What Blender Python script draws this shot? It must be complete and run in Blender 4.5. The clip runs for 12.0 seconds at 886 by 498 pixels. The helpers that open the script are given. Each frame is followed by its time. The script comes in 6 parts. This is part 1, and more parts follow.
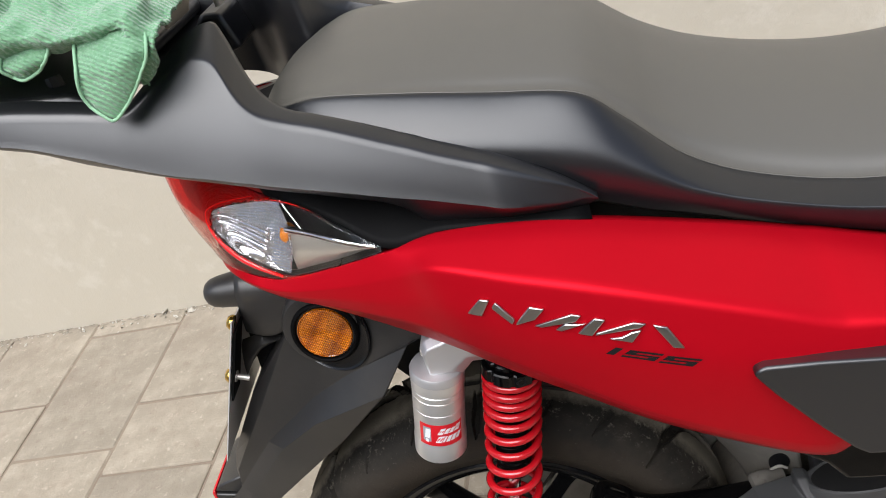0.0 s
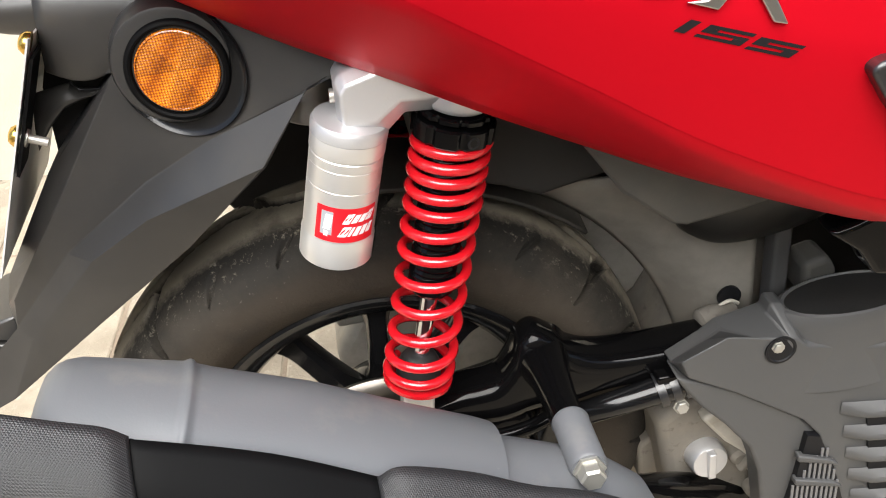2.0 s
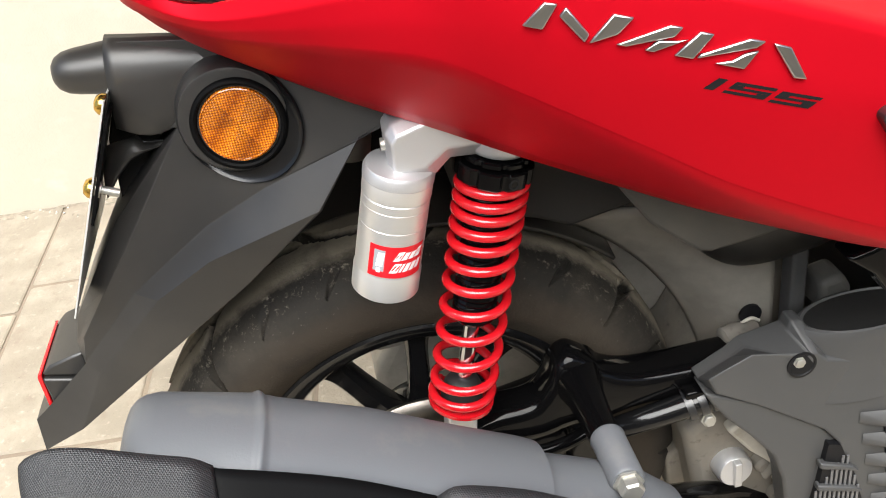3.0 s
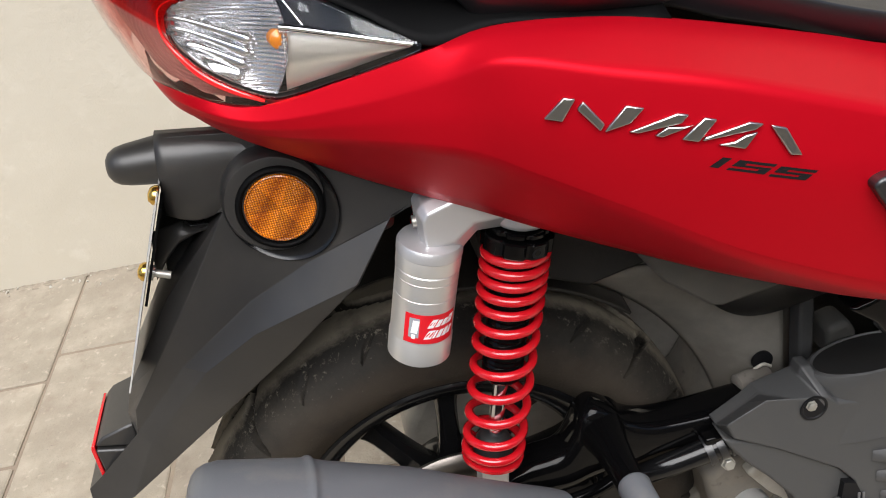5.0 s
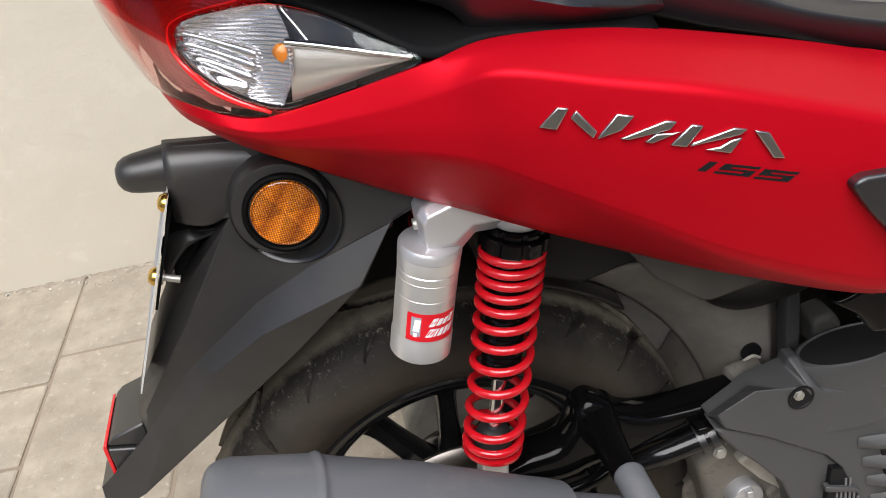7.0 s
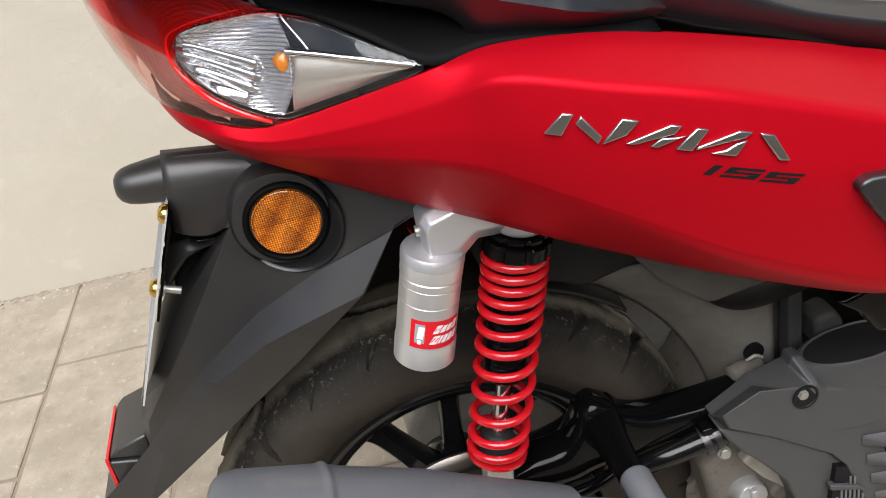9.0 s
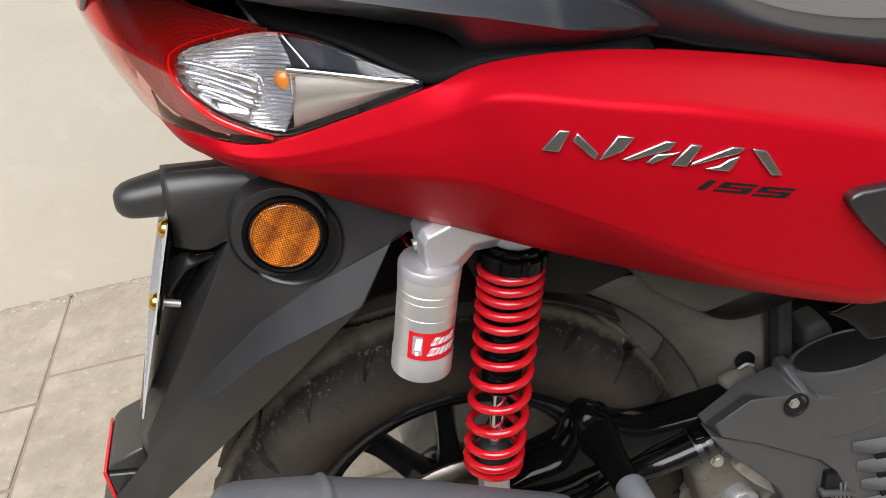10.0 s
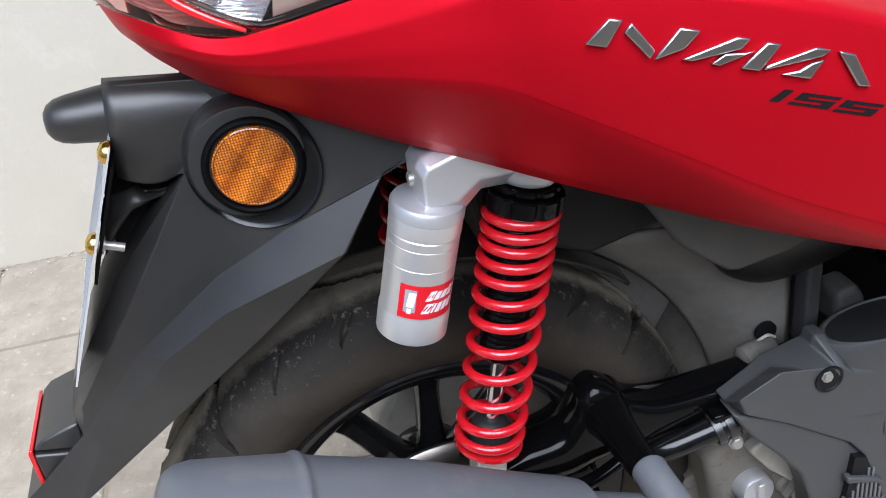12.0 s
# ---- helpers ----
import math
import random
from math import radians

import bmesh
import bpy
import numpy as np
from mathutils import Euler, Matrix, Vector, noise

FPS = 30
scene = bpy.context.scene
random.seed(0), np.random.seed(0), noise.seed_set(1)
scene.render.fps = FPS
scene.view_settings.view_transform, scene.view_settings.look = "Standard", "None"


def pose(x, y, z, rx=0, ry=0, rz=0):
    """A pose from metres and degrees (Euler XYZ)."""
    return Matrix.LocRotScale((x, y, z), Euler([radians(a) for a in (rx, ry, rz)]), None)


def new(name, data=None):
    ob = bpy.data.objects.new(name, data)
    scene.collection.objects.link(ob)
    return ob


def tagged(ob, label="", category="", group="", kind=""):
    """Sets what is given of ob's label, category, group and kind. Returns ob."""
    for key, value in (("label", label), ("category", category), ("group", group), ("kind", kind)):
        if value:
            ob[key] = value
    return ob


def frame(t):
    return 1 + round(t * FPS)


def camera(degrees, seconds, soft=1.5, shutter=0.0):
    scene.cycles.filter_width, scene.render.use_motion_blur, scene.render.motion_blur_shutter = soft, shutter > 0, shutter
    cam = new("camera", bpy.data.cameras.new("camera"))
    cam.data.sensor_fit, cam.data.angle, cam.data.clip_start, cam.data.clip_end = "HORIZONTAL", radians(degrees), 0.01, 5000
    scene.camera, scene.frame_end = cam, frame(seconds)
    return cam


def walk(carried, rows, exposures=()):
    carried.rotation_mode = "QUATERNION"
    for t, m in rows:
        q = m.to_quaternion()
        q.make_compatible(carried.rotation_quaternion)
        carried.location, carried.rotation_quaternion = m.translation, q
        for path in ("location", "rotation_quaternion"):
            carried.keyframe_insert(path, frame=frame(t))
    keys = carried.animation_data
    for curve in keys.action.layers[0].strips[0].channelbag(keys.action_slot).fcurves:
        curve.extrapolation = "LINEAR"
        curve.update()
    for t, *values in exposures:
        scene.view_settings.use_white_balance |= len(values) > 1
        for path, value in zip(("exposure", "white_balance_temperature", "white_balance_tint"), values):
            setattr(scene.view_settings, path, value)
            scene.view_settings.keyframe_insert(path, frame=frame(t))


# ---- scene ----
cam = camera(52.50, 12.0, 1.0)
PATH = [
    (0, 0.2062, -0.6525, 1.1331, 55.131, 18.148, 1.475),
    (0.5, 0.0272, -0.5248, 1.0463, 55.433, 12.599, -6.521),
    (1, 0.0004, -0.5129, 0.9355, 55.813, 7.093, -10.004),
    (1.5, 0.0366, -0.5330, 0.9305, 53.539, 6.053, -10.067),
    (2, 0.0218, -0.5536, 0.9004, 51.127, 6.388, -10.014),
    (2.5, 0.0063, -0.5575, 0.9292, 50.657, 7.023, -10.196),
    (3, -0.0040, -0.5735, 0.9451, 51.570, 7.772, -10.759),
    (3.5, -0.0201, -0.5813, 0.9673, 52.560, 8.314, -10.976),
    (5.5, -0.0212, -0.6043, 0.9970, 54.284, 10.083, -12.354),
    (6, -0.0223, -0.6114, 1.0103, 54.169, 10.187, -12.576),
    (6.5, -0.0240, -0.6152, 1.0153, 53.947, 10.155, -12.669),
    (7, -0.0265, -0.6140, 1.0095, 53.685, 10.182, -12.890),
    (9, -0.0325, -0.6059, 1.0134, 53.418, 10.664, -13.915),
    (9.5, -0.0357, -0.6068, 1.0160, 53.524, 10.617, -14.270),
    (10, -0.0387, -0.6088, 1.0236, 53.699, 10.394, -14.698),
    (10.5, -0.0510, -0.5870, 0.9959, 53.974, 9.881, -15.328),
    (11, -0.0620, -0.5334, 0.9820, 54.007, 9.156, -15.770),
    (11.5, -0.0670, -0.5137, 0.9615, 53.782, 8.557, -16.227),
    (12, -0.0692, -0.5342, 0.9363, 53.137, 7.743, -16.811),
]
walk(cam, [(t, pose(x, y, z, rx, ry, rz)) for t, x, y, z, rx, ry, rz in PATH],
     [(0, 0.25, 6300, 10), (1.0, 0.42, 5800, 10), (1.5, 0.58, 6200, 10), (2.0, 1.12, 6650, 8), (2.5, 1.09, 6600, 7), (3.0, 0.99, 6550, 7), (3.5, 0.75, 6550, 7), (5.5, 0.40, 6400, 10), (10.0, 0.40, 6350, 10), (11.0, 0.44, 6000, 10), (12.0, 0.58, 5600, 10)])
LEAN = -5.1985272226079

# ---- world and sun ----
SUN_EL, SUN_AZ = 60.0, 190.0
world = bpy.data.worlds.new("sky")
scene.world = world
world.use_nodes = True
wn, wl = world.node_tree.nodes, world.node_tree.links
sky = wn.new("ShaderNodeTexSky")
sky.sky_type = "NISHITA"
sky.sun_disc = False
sky.sun_elevation, sky.sun_rotation = radians(SUN_EL), radians(SUN_AZ)
sky.dust_density, sky.air_density = 3.0, 1.0
wl.new(sky.outputs["Color"], wn["Background"].inputs["Color"])
wn["Background"].inputs["Strength"].default_value = 0.10
sun = new("sun", bpy.data.lights.new("sun", "SUN"))
sun.data.energy, sun.data.angle, sun.data.color = 4.1, radians(60), (0.985, 0.985, 0.99)
sun.rotation_euler = Euler((radians(90 - SUN_EL), 0, radians(180 - SUN_AZ)))


# ---- materials ----
def mat(name, base, rough=0.5, metal=0.0, coat=0.0, coat_rough=0.1, trans=0.0, ior=1.45, spec=0.5):
    m = bpy.data.materials.new(name)
    m.use_nodes = True
    b = m.node_tree.nodes["Principled BSDF"]
    b.inputs["Base Color"].default_value = (*base, 1)
    b.inputs["Roughness"].default_value = rough
    b.inputs["Metallic"].default_value = metal
    b.inputs["Coat Weight"].default_value = coat
    b.inputs["Coat Roughness"].default_value = coat_rough
    b.inputs["Transmission Weight"].default_value = trans
    b.inputs["IOR"].default_value = ior
    b.inputs["Specular IOR Level"].default_value = spec
    return m


def node(m, kind, **inputs):
    n = m.node_tree.nodes.new(kind)
    for k, v in inputs.items():
        n.inputs[k.replace("_", " ")].default_value = v
    return n


def wire(m, a, out, b, inp):
    m.node_tree.links.new(a.outputs[out], b.inputs[inp])


def coords(m, kind="Object", scale=(1, 1, 1)):
    t, p = node(m, "ShaderNodeTexCoord"), node(m, "ShaderNodeMapping")
    p.inputs["Scale"].default_value = scale
    wire(m, t, kind, p, "Vector")
    return p


def ramp(m, src, out, stops):
    r = node(m, "ShaderNodeValToRGB")
    wire(m, src, out, r, "Fac")
    e = r.color_ramp.elements
    while len(e) < len(stops):
        e.new(0.5)
    for el, (pos, col) in zip(e, stops):
        el.position, el.color = pos, (*col, 1) if len(col) == 3 else col
    return r


def stain(m, colour, scale=20.0, lo=0.5, hi=0.7, amount=1.0, seed=0.0, detail=6.0):
    """Lay a second colour over the base in noisy patches."""
    b = m.node_tree.nodes["Principled BSDF"]
    p = coords(m)
    p.inputs["Location"].default_value = (seed, seed * 2, seed)
    n = node(m, "ShaderNodeTexNoise", Scale=scale, Detail=detail, Roughness=0.62)
    wire(m, p, "Vector", n, "Vector")
    r = ramp(m, n, "Fac", [(lo, (0, 0, 0)), (hi, (amount,) * 3)])
    x = node(m, "ShaderNodeMix")
    x.data_type = "RGBA"
    old = b.inputs["Base Color"]
    x.inputs[6].default_value = old.default_value
    if old.is_linked:
        m.node_tree.links.new(old.links[0].from_socket, x.inputs[6])
    x.inputs[7].default_value = (*colour, 1)
    wire(m, r, "Color", x, 0)
    m.node_tree.links.new(x.outputs[2], old)
    return m


def bump(m, scale, strength, distance=0.001, detail=4.0, rough=None):
    """Fine relief, and some spread of the gloss."""
    b = m.node_tree.nodes["Principled BSDF"]
    p = coords(m)
    n = node(m, "ShaderNodeTexNoise", Scale=scale, Detail=detail)
    wire(m, p, "Vector", n, "Vector")
    k = node(m, "ShaderNodeBump", Strength=strength, Distance=distance)
    wire(m, n, "Fac", k, "Height")
    if b.inputs["Normal"].is_linked:
        m.node_tree.links.new(b.inputs["Normal"].links[0].from_socket, k.inputs["Normal"])
    wire(m, k, "Normal", b, "Normal")
    if rough:
        n2 = node(m, "ShaderNodeTexNoise", Scale=rough[0], Detail=5.0)
        wire(m, p, "Vector", n2, "Vector")
        mr = node(m, "ShaderNodeMapRange")
        mr.inputs[3].default_value, mr.inputs[4].default_value = rough[1], rough[2]
        wire(m, n2, "Fac", mr, 0)
        wire(m, mr, 0, b, "Roughness")
    return m


RED = bump(mat("satin_red_paint", (0.485, 0.0030, 0.0118), 0.42, 0.45, 0.0, 0.3, spec=0.10), 900, 0.05, 0.0003, 2, (14, 0.40, 0.47))
BLACK = bump(mat("satin_black_plastic", (0.010, 0.0102, 0.0118), 0.34, ior=1.68), 1400, 0.12, 0.0003, 2, (18, 0.30, 0.38))
FENDER = bump(mat("grained_black_plastic", (0.0175, 0.0171, 0.0172), 0.42, ior=1.62), 1800, 0.12, 0.0003, 2, (15, 0.34, 0.44))
stain(FENDER, (0.058, 0.053, 0.046), 6, 0.40, 0.75, 0.6, 3)
stain(FENDER, (0.10, 0.098, 0.094), 520, 0.68, 0.76, 0.3, 6)
stain(BLACK, (0.07, 0.069, 0.066), 560, 0.70, 0.78, 0.22, 6)
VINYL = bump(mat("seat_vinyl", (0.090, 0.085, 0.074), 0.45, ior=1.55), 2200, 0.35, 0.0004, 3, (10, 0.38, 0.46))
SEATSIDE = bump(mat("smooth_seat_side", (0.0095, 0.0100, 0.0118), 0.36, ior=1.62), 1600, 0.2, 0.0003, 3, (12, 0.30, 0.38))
ALLOY = bump(mat("brushed_silver_alloy", (0.74, 0.725, 0.695), 0.38, 0.75), 1500, 0.06, 0.0002, 2, (40, 0.36, 0.42))
CAST = bump(mat("cast_silver_alloy", (0.62, 0.62, 0.63), 0.42, 0.7), 700, 0.2, 0.0004, 3)
CHROME = mat("chrome", (0.85, 0.85, 0.86), 0.06, 1.0)
ROD = mat("polished_rod", (0.7, 0.7, 0.72), 0.12, 1.0)
SPRING = bump(mat("gloss_red_paint", (0.48, 0.006, 0.012), 0.22, 0.0, 0.8, 0.08), 200, 0.05, 0.0004)
GLOSS = bump(mat("gloss_black_paint", (0.0025, 0.0024, 0.0026), 0.09, spec=0.2), 60, 0.08, 0.0006)
stain(GLOSS, (0.03, 0.026, 0.02), 30, 0.66, 0.85, 0.25, 5)
RIM = bump(mat("rim_black_paint", (0.006, 0.006, 0.0065), 0.14), 80, 0.08, 0.0005)
stain(RIM, (0.06, 0.052, 0.043), 22, 0.58, 0.85, 0.3, 7)
TYRE = bump(mat("tyre_rubber", (0.021, 0.0182, 0.0148), 0.82, spec=0.3), 400, 0.6, 0.0008, 5)
# run-in crown with a ragged edge, dark unworn shoulder, brown sidewall
ty_b = TYRE.node_tree.nodes["Principled BSDF"]
ty_p = coords(TYRE, "Object", (1, 0, 1))
ty_p.inputs["Location"].default_value = (0, 0, -0.2535)
ty_l = TYRE.node_tree.nodes.new("ShaderNodeVectorMath")
ty_l.operation = "LENGTH"
wire(TYRE, ty_p, "Vector", ty_l, 0)
ty_w = node(TYRE, "ShaderNodeTexNoise", Scale=75.0, Detail=12.0, Roughness=0.75)
wire(TYRE, coords(TYRE), "Vector", ty_w, "Vector")
ty_s = TYRE.node_tree.nodes.new("ShaderNodeMath")
ty_s.operation = "MULTIPLY_ADD"
ty_s.inputs[1].default_value = 0.0080
wire(TYRE, ty_w, "Fac", ty_s, 0)
wire(TYRE, ty_l, "Value", ty_s, 2)
# groove floors also reach the dark stops, which puts their shade into the colour
ty_r = ramp(TYRE, ty_s, 0, [(0.170, (0.040, 0.031, 0.022)), (0.214, (0.034, 0.027, 0.020)), (0.230, (0.0185, 0.0160, 0.0130)), (0.2500, (0.0145, 0.0130, 0.0110)), (0.2512, (0.020, 0.0180, 0.0150)), (0.2516, (0.34, 0.31, 0.25)), (0.2532, (0.185, 0.163, 0.127)), (0.2580, (0.165, 0.144, 0.110))])
TYRE.node_tree.links.new(ty_r.outputs["Color"], ty_b.inputs["Base Color"])
stain(TYRE, (0.009, 0.0085, 0.008), 22, 0.52, 0.70, 0.55, 17)
stain(TYRE, (0.075, 0.062, 0.046), 12, 0.50, 0.80, 0.45, 2)
stain(TYRE, (0.16, 0.145, 0.12), 330, 0.655, 0.72, 0.45, 9)
# pale grit caught along the shoulder
ty_g = ramp(TYRE, ty_l, "Value", [(0.2330, (0, 0, 0)), (0.2400, (1, 1, 1)), (0.2465, (1, 1, 1)), (0.2500, (0.1, 0.1, 0.1))])
ty_n = node(TYRE, "ShaderNodeTexNoise", Scale=120.0, Detail=14.0, Roughness=0.8)
wire(TYRE, coords(TYRE), "Vector", ty_n, "Vector")
ty_m = ramp(TYRE, ty_n, "Fac", [(0.555, (0, 0, 0)), (0.625, (1, 1, 1))])
ty_x = TYRE.node_tree.nodes.new("ShaderNodeMath")
ty_x.operation = "MULTIPLY"
wire(TYRE, ty_g, "Color", ty_x, 0)
wire(TYRE, ty_m, "Color", ty_x, 1)
ty_c = node(TYRE, "ShaderNodeMix")
ty_c.data_type = "RGBA"
TYRE.node_tree.links.new(ty_b.inputs["Base Color"].links[0].from_socket, ty_c.inputs[6])
ty_c.inputs[7].default_value = (0.15, 0.135, 0.108, 1)
wire(TYRE, ty_x, 0, ty_c, 0)
TYRE.node_tree.links.new(ty_c.outputs[2], ty_b.inputs["Base Color"])
MUFFLER = bump(mat("grey_heatproof_paint", (0.112, 0.117, 0.125), 0.42, 0.1), 700, 0.15, 0.0004, 3, (12, 0.4, 0.52))
stain(MUFFLER, (0.23, 0.21, 0.18), 22, 0.58, 0.82, 0.35, 4)
stain(MUFFLER, (0.28, 0.27, 0.25), 380, 0.68, 0.75, 0.25, 14)
MOUNT = bump(mat("grey_steel", (0.2, 0.2, 0.205), 0.42, 0.5), 300, 0.2, 0.0004)
COVER = bump(mat("grey_cover_plastic", (0.060, 0.060, 0.060), 0.46), 1600, 0.25, 0.0004, 2, (14, 0.4, 0.54))
stain(COVER, (0.10, 0.094, 0.084), 9, 0.5, 0.85, 0.3, 6)
stain(COVER, (0.15, 0.138, 0.118), 480, 0.68, 0.76, 0.3, 16)
DUST = bump(mat("dusty_casting", (0.17, 0.156, 0.134), 0.75, 0.1), 120, 0.4, 0.001, 6)
stain(DUST, (0.26, 0.225, 0.175), 18, 0.45, 0.75, 0.7, 8)
stain(DUST, (0.05, 0.045, 0.038), 8, 0.5, 0.72, 0.6, 23)
stain(DUST, (0.05, 0.045, 0.038), 90, 0.6, 0.72, 0.5, 33)
PALE = bump(mat("pale_dusty_alloy", (0.50, 0.475, 0.42), 0.62, 0.25), 160, 0.35, 0.0008, 5)
stain(PALE, (0.28, 0.25, 0.20), 24, 0.48, 0.72, 0.6, 19)
SPLASH = bump(mat("dusty_splash_plastic", (0.13, 0.120, 0.103), 0.7), 150, 0.25, 0.0008, 5)
stain(SPLASH, (0.25, 0.232, 0.20), 12, 0.40, 0.72, 0.8, 37)
FLAP = bump(mat("grey_flap_plastic", (0.062, 0.060, 0.054), 0.6), 900, 0.2, 0.0004, 2, (16, 0.5, 0.66))
stain(FLAP, (0.12, 0.108, 0.088), 14, 0.5, 0.8, 0.5, 27)
BELLY = bump(mat("smooth_black_plastic", (0.006, 0.0056, 0.005), 0.42), 500, 0.1, 0.0004, 3, (16, 0.36, 0.5))
INNER = bump(mat("dusty_black_plastic", (0.009, 0.0085, 0.008), 0.7), 150, 0.3, 0.0008, 5)
stain(INNER, (0.035, 0.03, 0.023), 12, 0.52, 0.85, 0.4, 1)
DULL = bump(mat("dull_black_plastic", (0.0035, 0.0035, 0.0037), 0.5, spec=0.08), 1500, 0.2, 0.0003, 2, (18, 0.5, 0.62))
DISH = bump(mat("gloss_black_moulding", (0.006, 0.006, 0.0065), 0.25), 1500, 0.1, 0.0003, 2)
RUBBER = bump(mat("black_rubber", (0.015, 0.015, 0.015), 0.55), 300, 0.2, 0.0004)
ZINC = bump(mat("zinc_bolt", (0.46, 0.45, 0.41), 0.42, 0.75), 300, 0.15, 0.0003)
GOLD = mat("yellow_zinc_bolt", (0.78, 0.5, 0.12), 0.22, 1.0)
STEEL = bump(mat("worn_steel_disc", (0.24, 0.22, 0.2), 0.4, 1.0), 90, 0.2, 0.0004)
STICKER = mat("red_vinyl_sticker", (0.66, 0.008, 0.016), 0.3, 0, 0.5, 0.1)
WHITE = mat("white_print", (0.82, 0.82, 0.82), 0.35)
GREYPRINT = mat("grey_print", (0.32, 0.33, 0.35), 0.4)
# black of the printed figures, also painted where holes would be in shade
INK_AND_HOLE = mat("black_decal_and_hole_shade", (0.008, 0.008, 0.009), 0.5, spec=0.25)
PLATE = bump(mat("plate_sheet", (0.52, 0.52, 0.50), 0.4, 0.1), 60, 0.2, 0.0005)
RUBY = mat("red_reflector", (0.6, 0.004, 0.01), 0.18, 0, 1.0, 0.03)
AMBERGLASS = mat("amber_bulb", (0.42, 0.13, 0.010), 0.2, 0, 0.4, 0.05)
CLEAR = mat("clear_lens", (0.97, 0.97, 0.97), 0.02, 0, 0, 0, 1.0, 1.35)
REDGLASS = mat("red_lens", (0.9, 0.03, 0.03), 0.03, 0, 0, 0, 1.0, 1.35)
LAMPBODY = mat("lamp_housing", (0.22, 0.006, 0.006), 0.3)
lw = node(LAMPBODY, "ShaderNodeTexWave", Scale=110.0, Distortion=0.0)
lw.wave_type, lw.rings_direction = "RINGS", "Y"
lwp = coords(LAMPBODY)
lwp.inputs["Location"].default_value = (0.095, 0.0, -0.80)
wire(LAMPBODY, lwp, "Vector", lw, "Vector")
lwk = node(LAMPBODY, "ShaderNodeBump", Strength=0.3, Distance=0.0010)
wire(LAMPBODY, lw, "Fac", lwk, "Height")
wire(LAMPBODY, lwk, "Normal", LAMPBODY.node_tree.nodes["Principled BSDF"], "Normal")


def split_colour(m, upper, lower):
    """Two colours that meet along a slanting line across the lens."""
    p = node(m, "ShaderNodeSeparateXYZ")
    wire(m, coords(m, "Object", (1, 1, 1)), "Vector", p, "Vector")
    k = m.node_tree.nodes.new("ShaderNodeMath")
    k.operation, k.inputs[1].default_value = "MULTIPLY_ADD", 0.70
    wire(m, p, "X", k, 0)
    wire(m, p, "Z", k, 2)
    r = node(m, "ShaderNodeMapRange")
    r.inputs[1].default_value, r.inputs[2].default_value = 0.7270, 0.7290
    wire(m, k, 0, r, 0)
    x = node(m, "ShaderNodeMix")
    x.data_type = "RGBA"
    x.inputs[6].default_value, x.inputs[7].default_value = (*lower, 1), (*upper, 1)
    wire(m, r, 0, x, 0)
    m.node_tree.links.new(x.outputs[2], m.node_tree.nodes["Principled BSDF"].inputs["Base Color"])


split_colour(REDGLASS, (0.90, 0.03, 0.03), (0.88, 0.52, 0.49))
split_colour(LAMPBODY, (0.22, 0.006, 0.006), (0.36, 0.27, 0.24))
SEAMRED = mat("bright_red_lens_edge", (0.85, 0.012, 0.016), 0.15, 0, 1.0, 0.05)
TRAY = mat("gloss_black_tray", (0.004, 0.004, 0.0045), 0.3, spec=0.3)
SATIN = mat("satin_mirror", (0.74, 0.71, 0.65), 0.30, 0.9)
BOWL = mat("silvered_reflector", (0.66, 0.66, 0.67), 0.17, 0.96)
BADGE = mat("satin_chrome", (0.46, 0.455, 0.445), 0.28, 1.0)
HUGGER = bump(mat("dusty_brown_plastic", (0.016, 0.0145, 0.0125), 0.65), 150, 0.3, 0.0008, 5)
stain(HUGGER, (0.055, 0.047, 0.036), 10, 0.42, 0.8, 0.6, 12)

# carbon-like weave of small squares, on the exhaust guard
WEAVE = mat("weave_textured_plastic", (0.02, 0.02, 0.021), 0.36)
wp = coords(WEAVE, "Object", (1000, 1000, 1000))
wr = WEAVE.node_tree.nodes.new("ShaderNodeVectorRotate")
wr.rotation_type = "Y_AXIS"
wr.inputs["Angle"].default_value = radians(35)
wire(WEAVE, wp, "Vector", wr, "Vector")
wc = node(WEAVE, "ShaderNodeTexVoronoi", Scale=1.0, Randomness=0.0)
wire(WEAVE, wr, "Vector", wc, "Vector")
wk = node(WEAVE, "ShaderNodeBump", Strength=0.8, Distance=0.0005)
wk.invert = True
wire(WEAVE, wc, "Distance", wk, "Height")
wire(WEAVE, wk, "Normal", WEAVE.node_tree.nodes["Principled BSDF"], "Normal")

# orange prismatic reflector: small cells, their glitter painted as bright centres and dark edges
ORANGE = mat("orange_reflector", (0.7, 0.18, 0.006), 0.25, 0.0, 1.0, 0.03)
op = coords(ORANGE, "Object", (560, 560, 560))
oc = node(ORANGE, "ShaderNodeTexVoronoi", Scale=1.0, Randomness=0.12)
wire(ORANGE, op, "Vector", oc, "Vector")
orr = ramp(ORANGE, oc, "Distance", [(0.08, (0.90, 0.30, 0.012)), (0.34, (0.62, 0.17, 0.005)), (0.66, (0.20, 0.038, 0.0015))])
# six sectors, alternately lighter and darker: the turned prisms' reflection put into the colour
og = node(ORANGE, "ShaderNodeSeparateXYZ")
ogm = coords(ORANGE)
ogm.inputs["Location"].default_value = (0.0805, 0, -0.652)
wire(ORANGE, ogm, "Vector", og, "Vector")
oa = [ORANGE.node_tree.nodes.new("ShaderNodeMath") for _ in range(4)]
oa[0].operation, oa[1].operation, oa[2].operation, oa[3].operation = "ARCTAN2", "MULTIPLY", "FLOOR", "PINGPONG"
wire(ORANGE, og, "Z", oa[0], 0)
wire(ORANGE, og, "X", oa[0], 1)
wire(ORANGE, oa[0], 0, oa[1], 0)
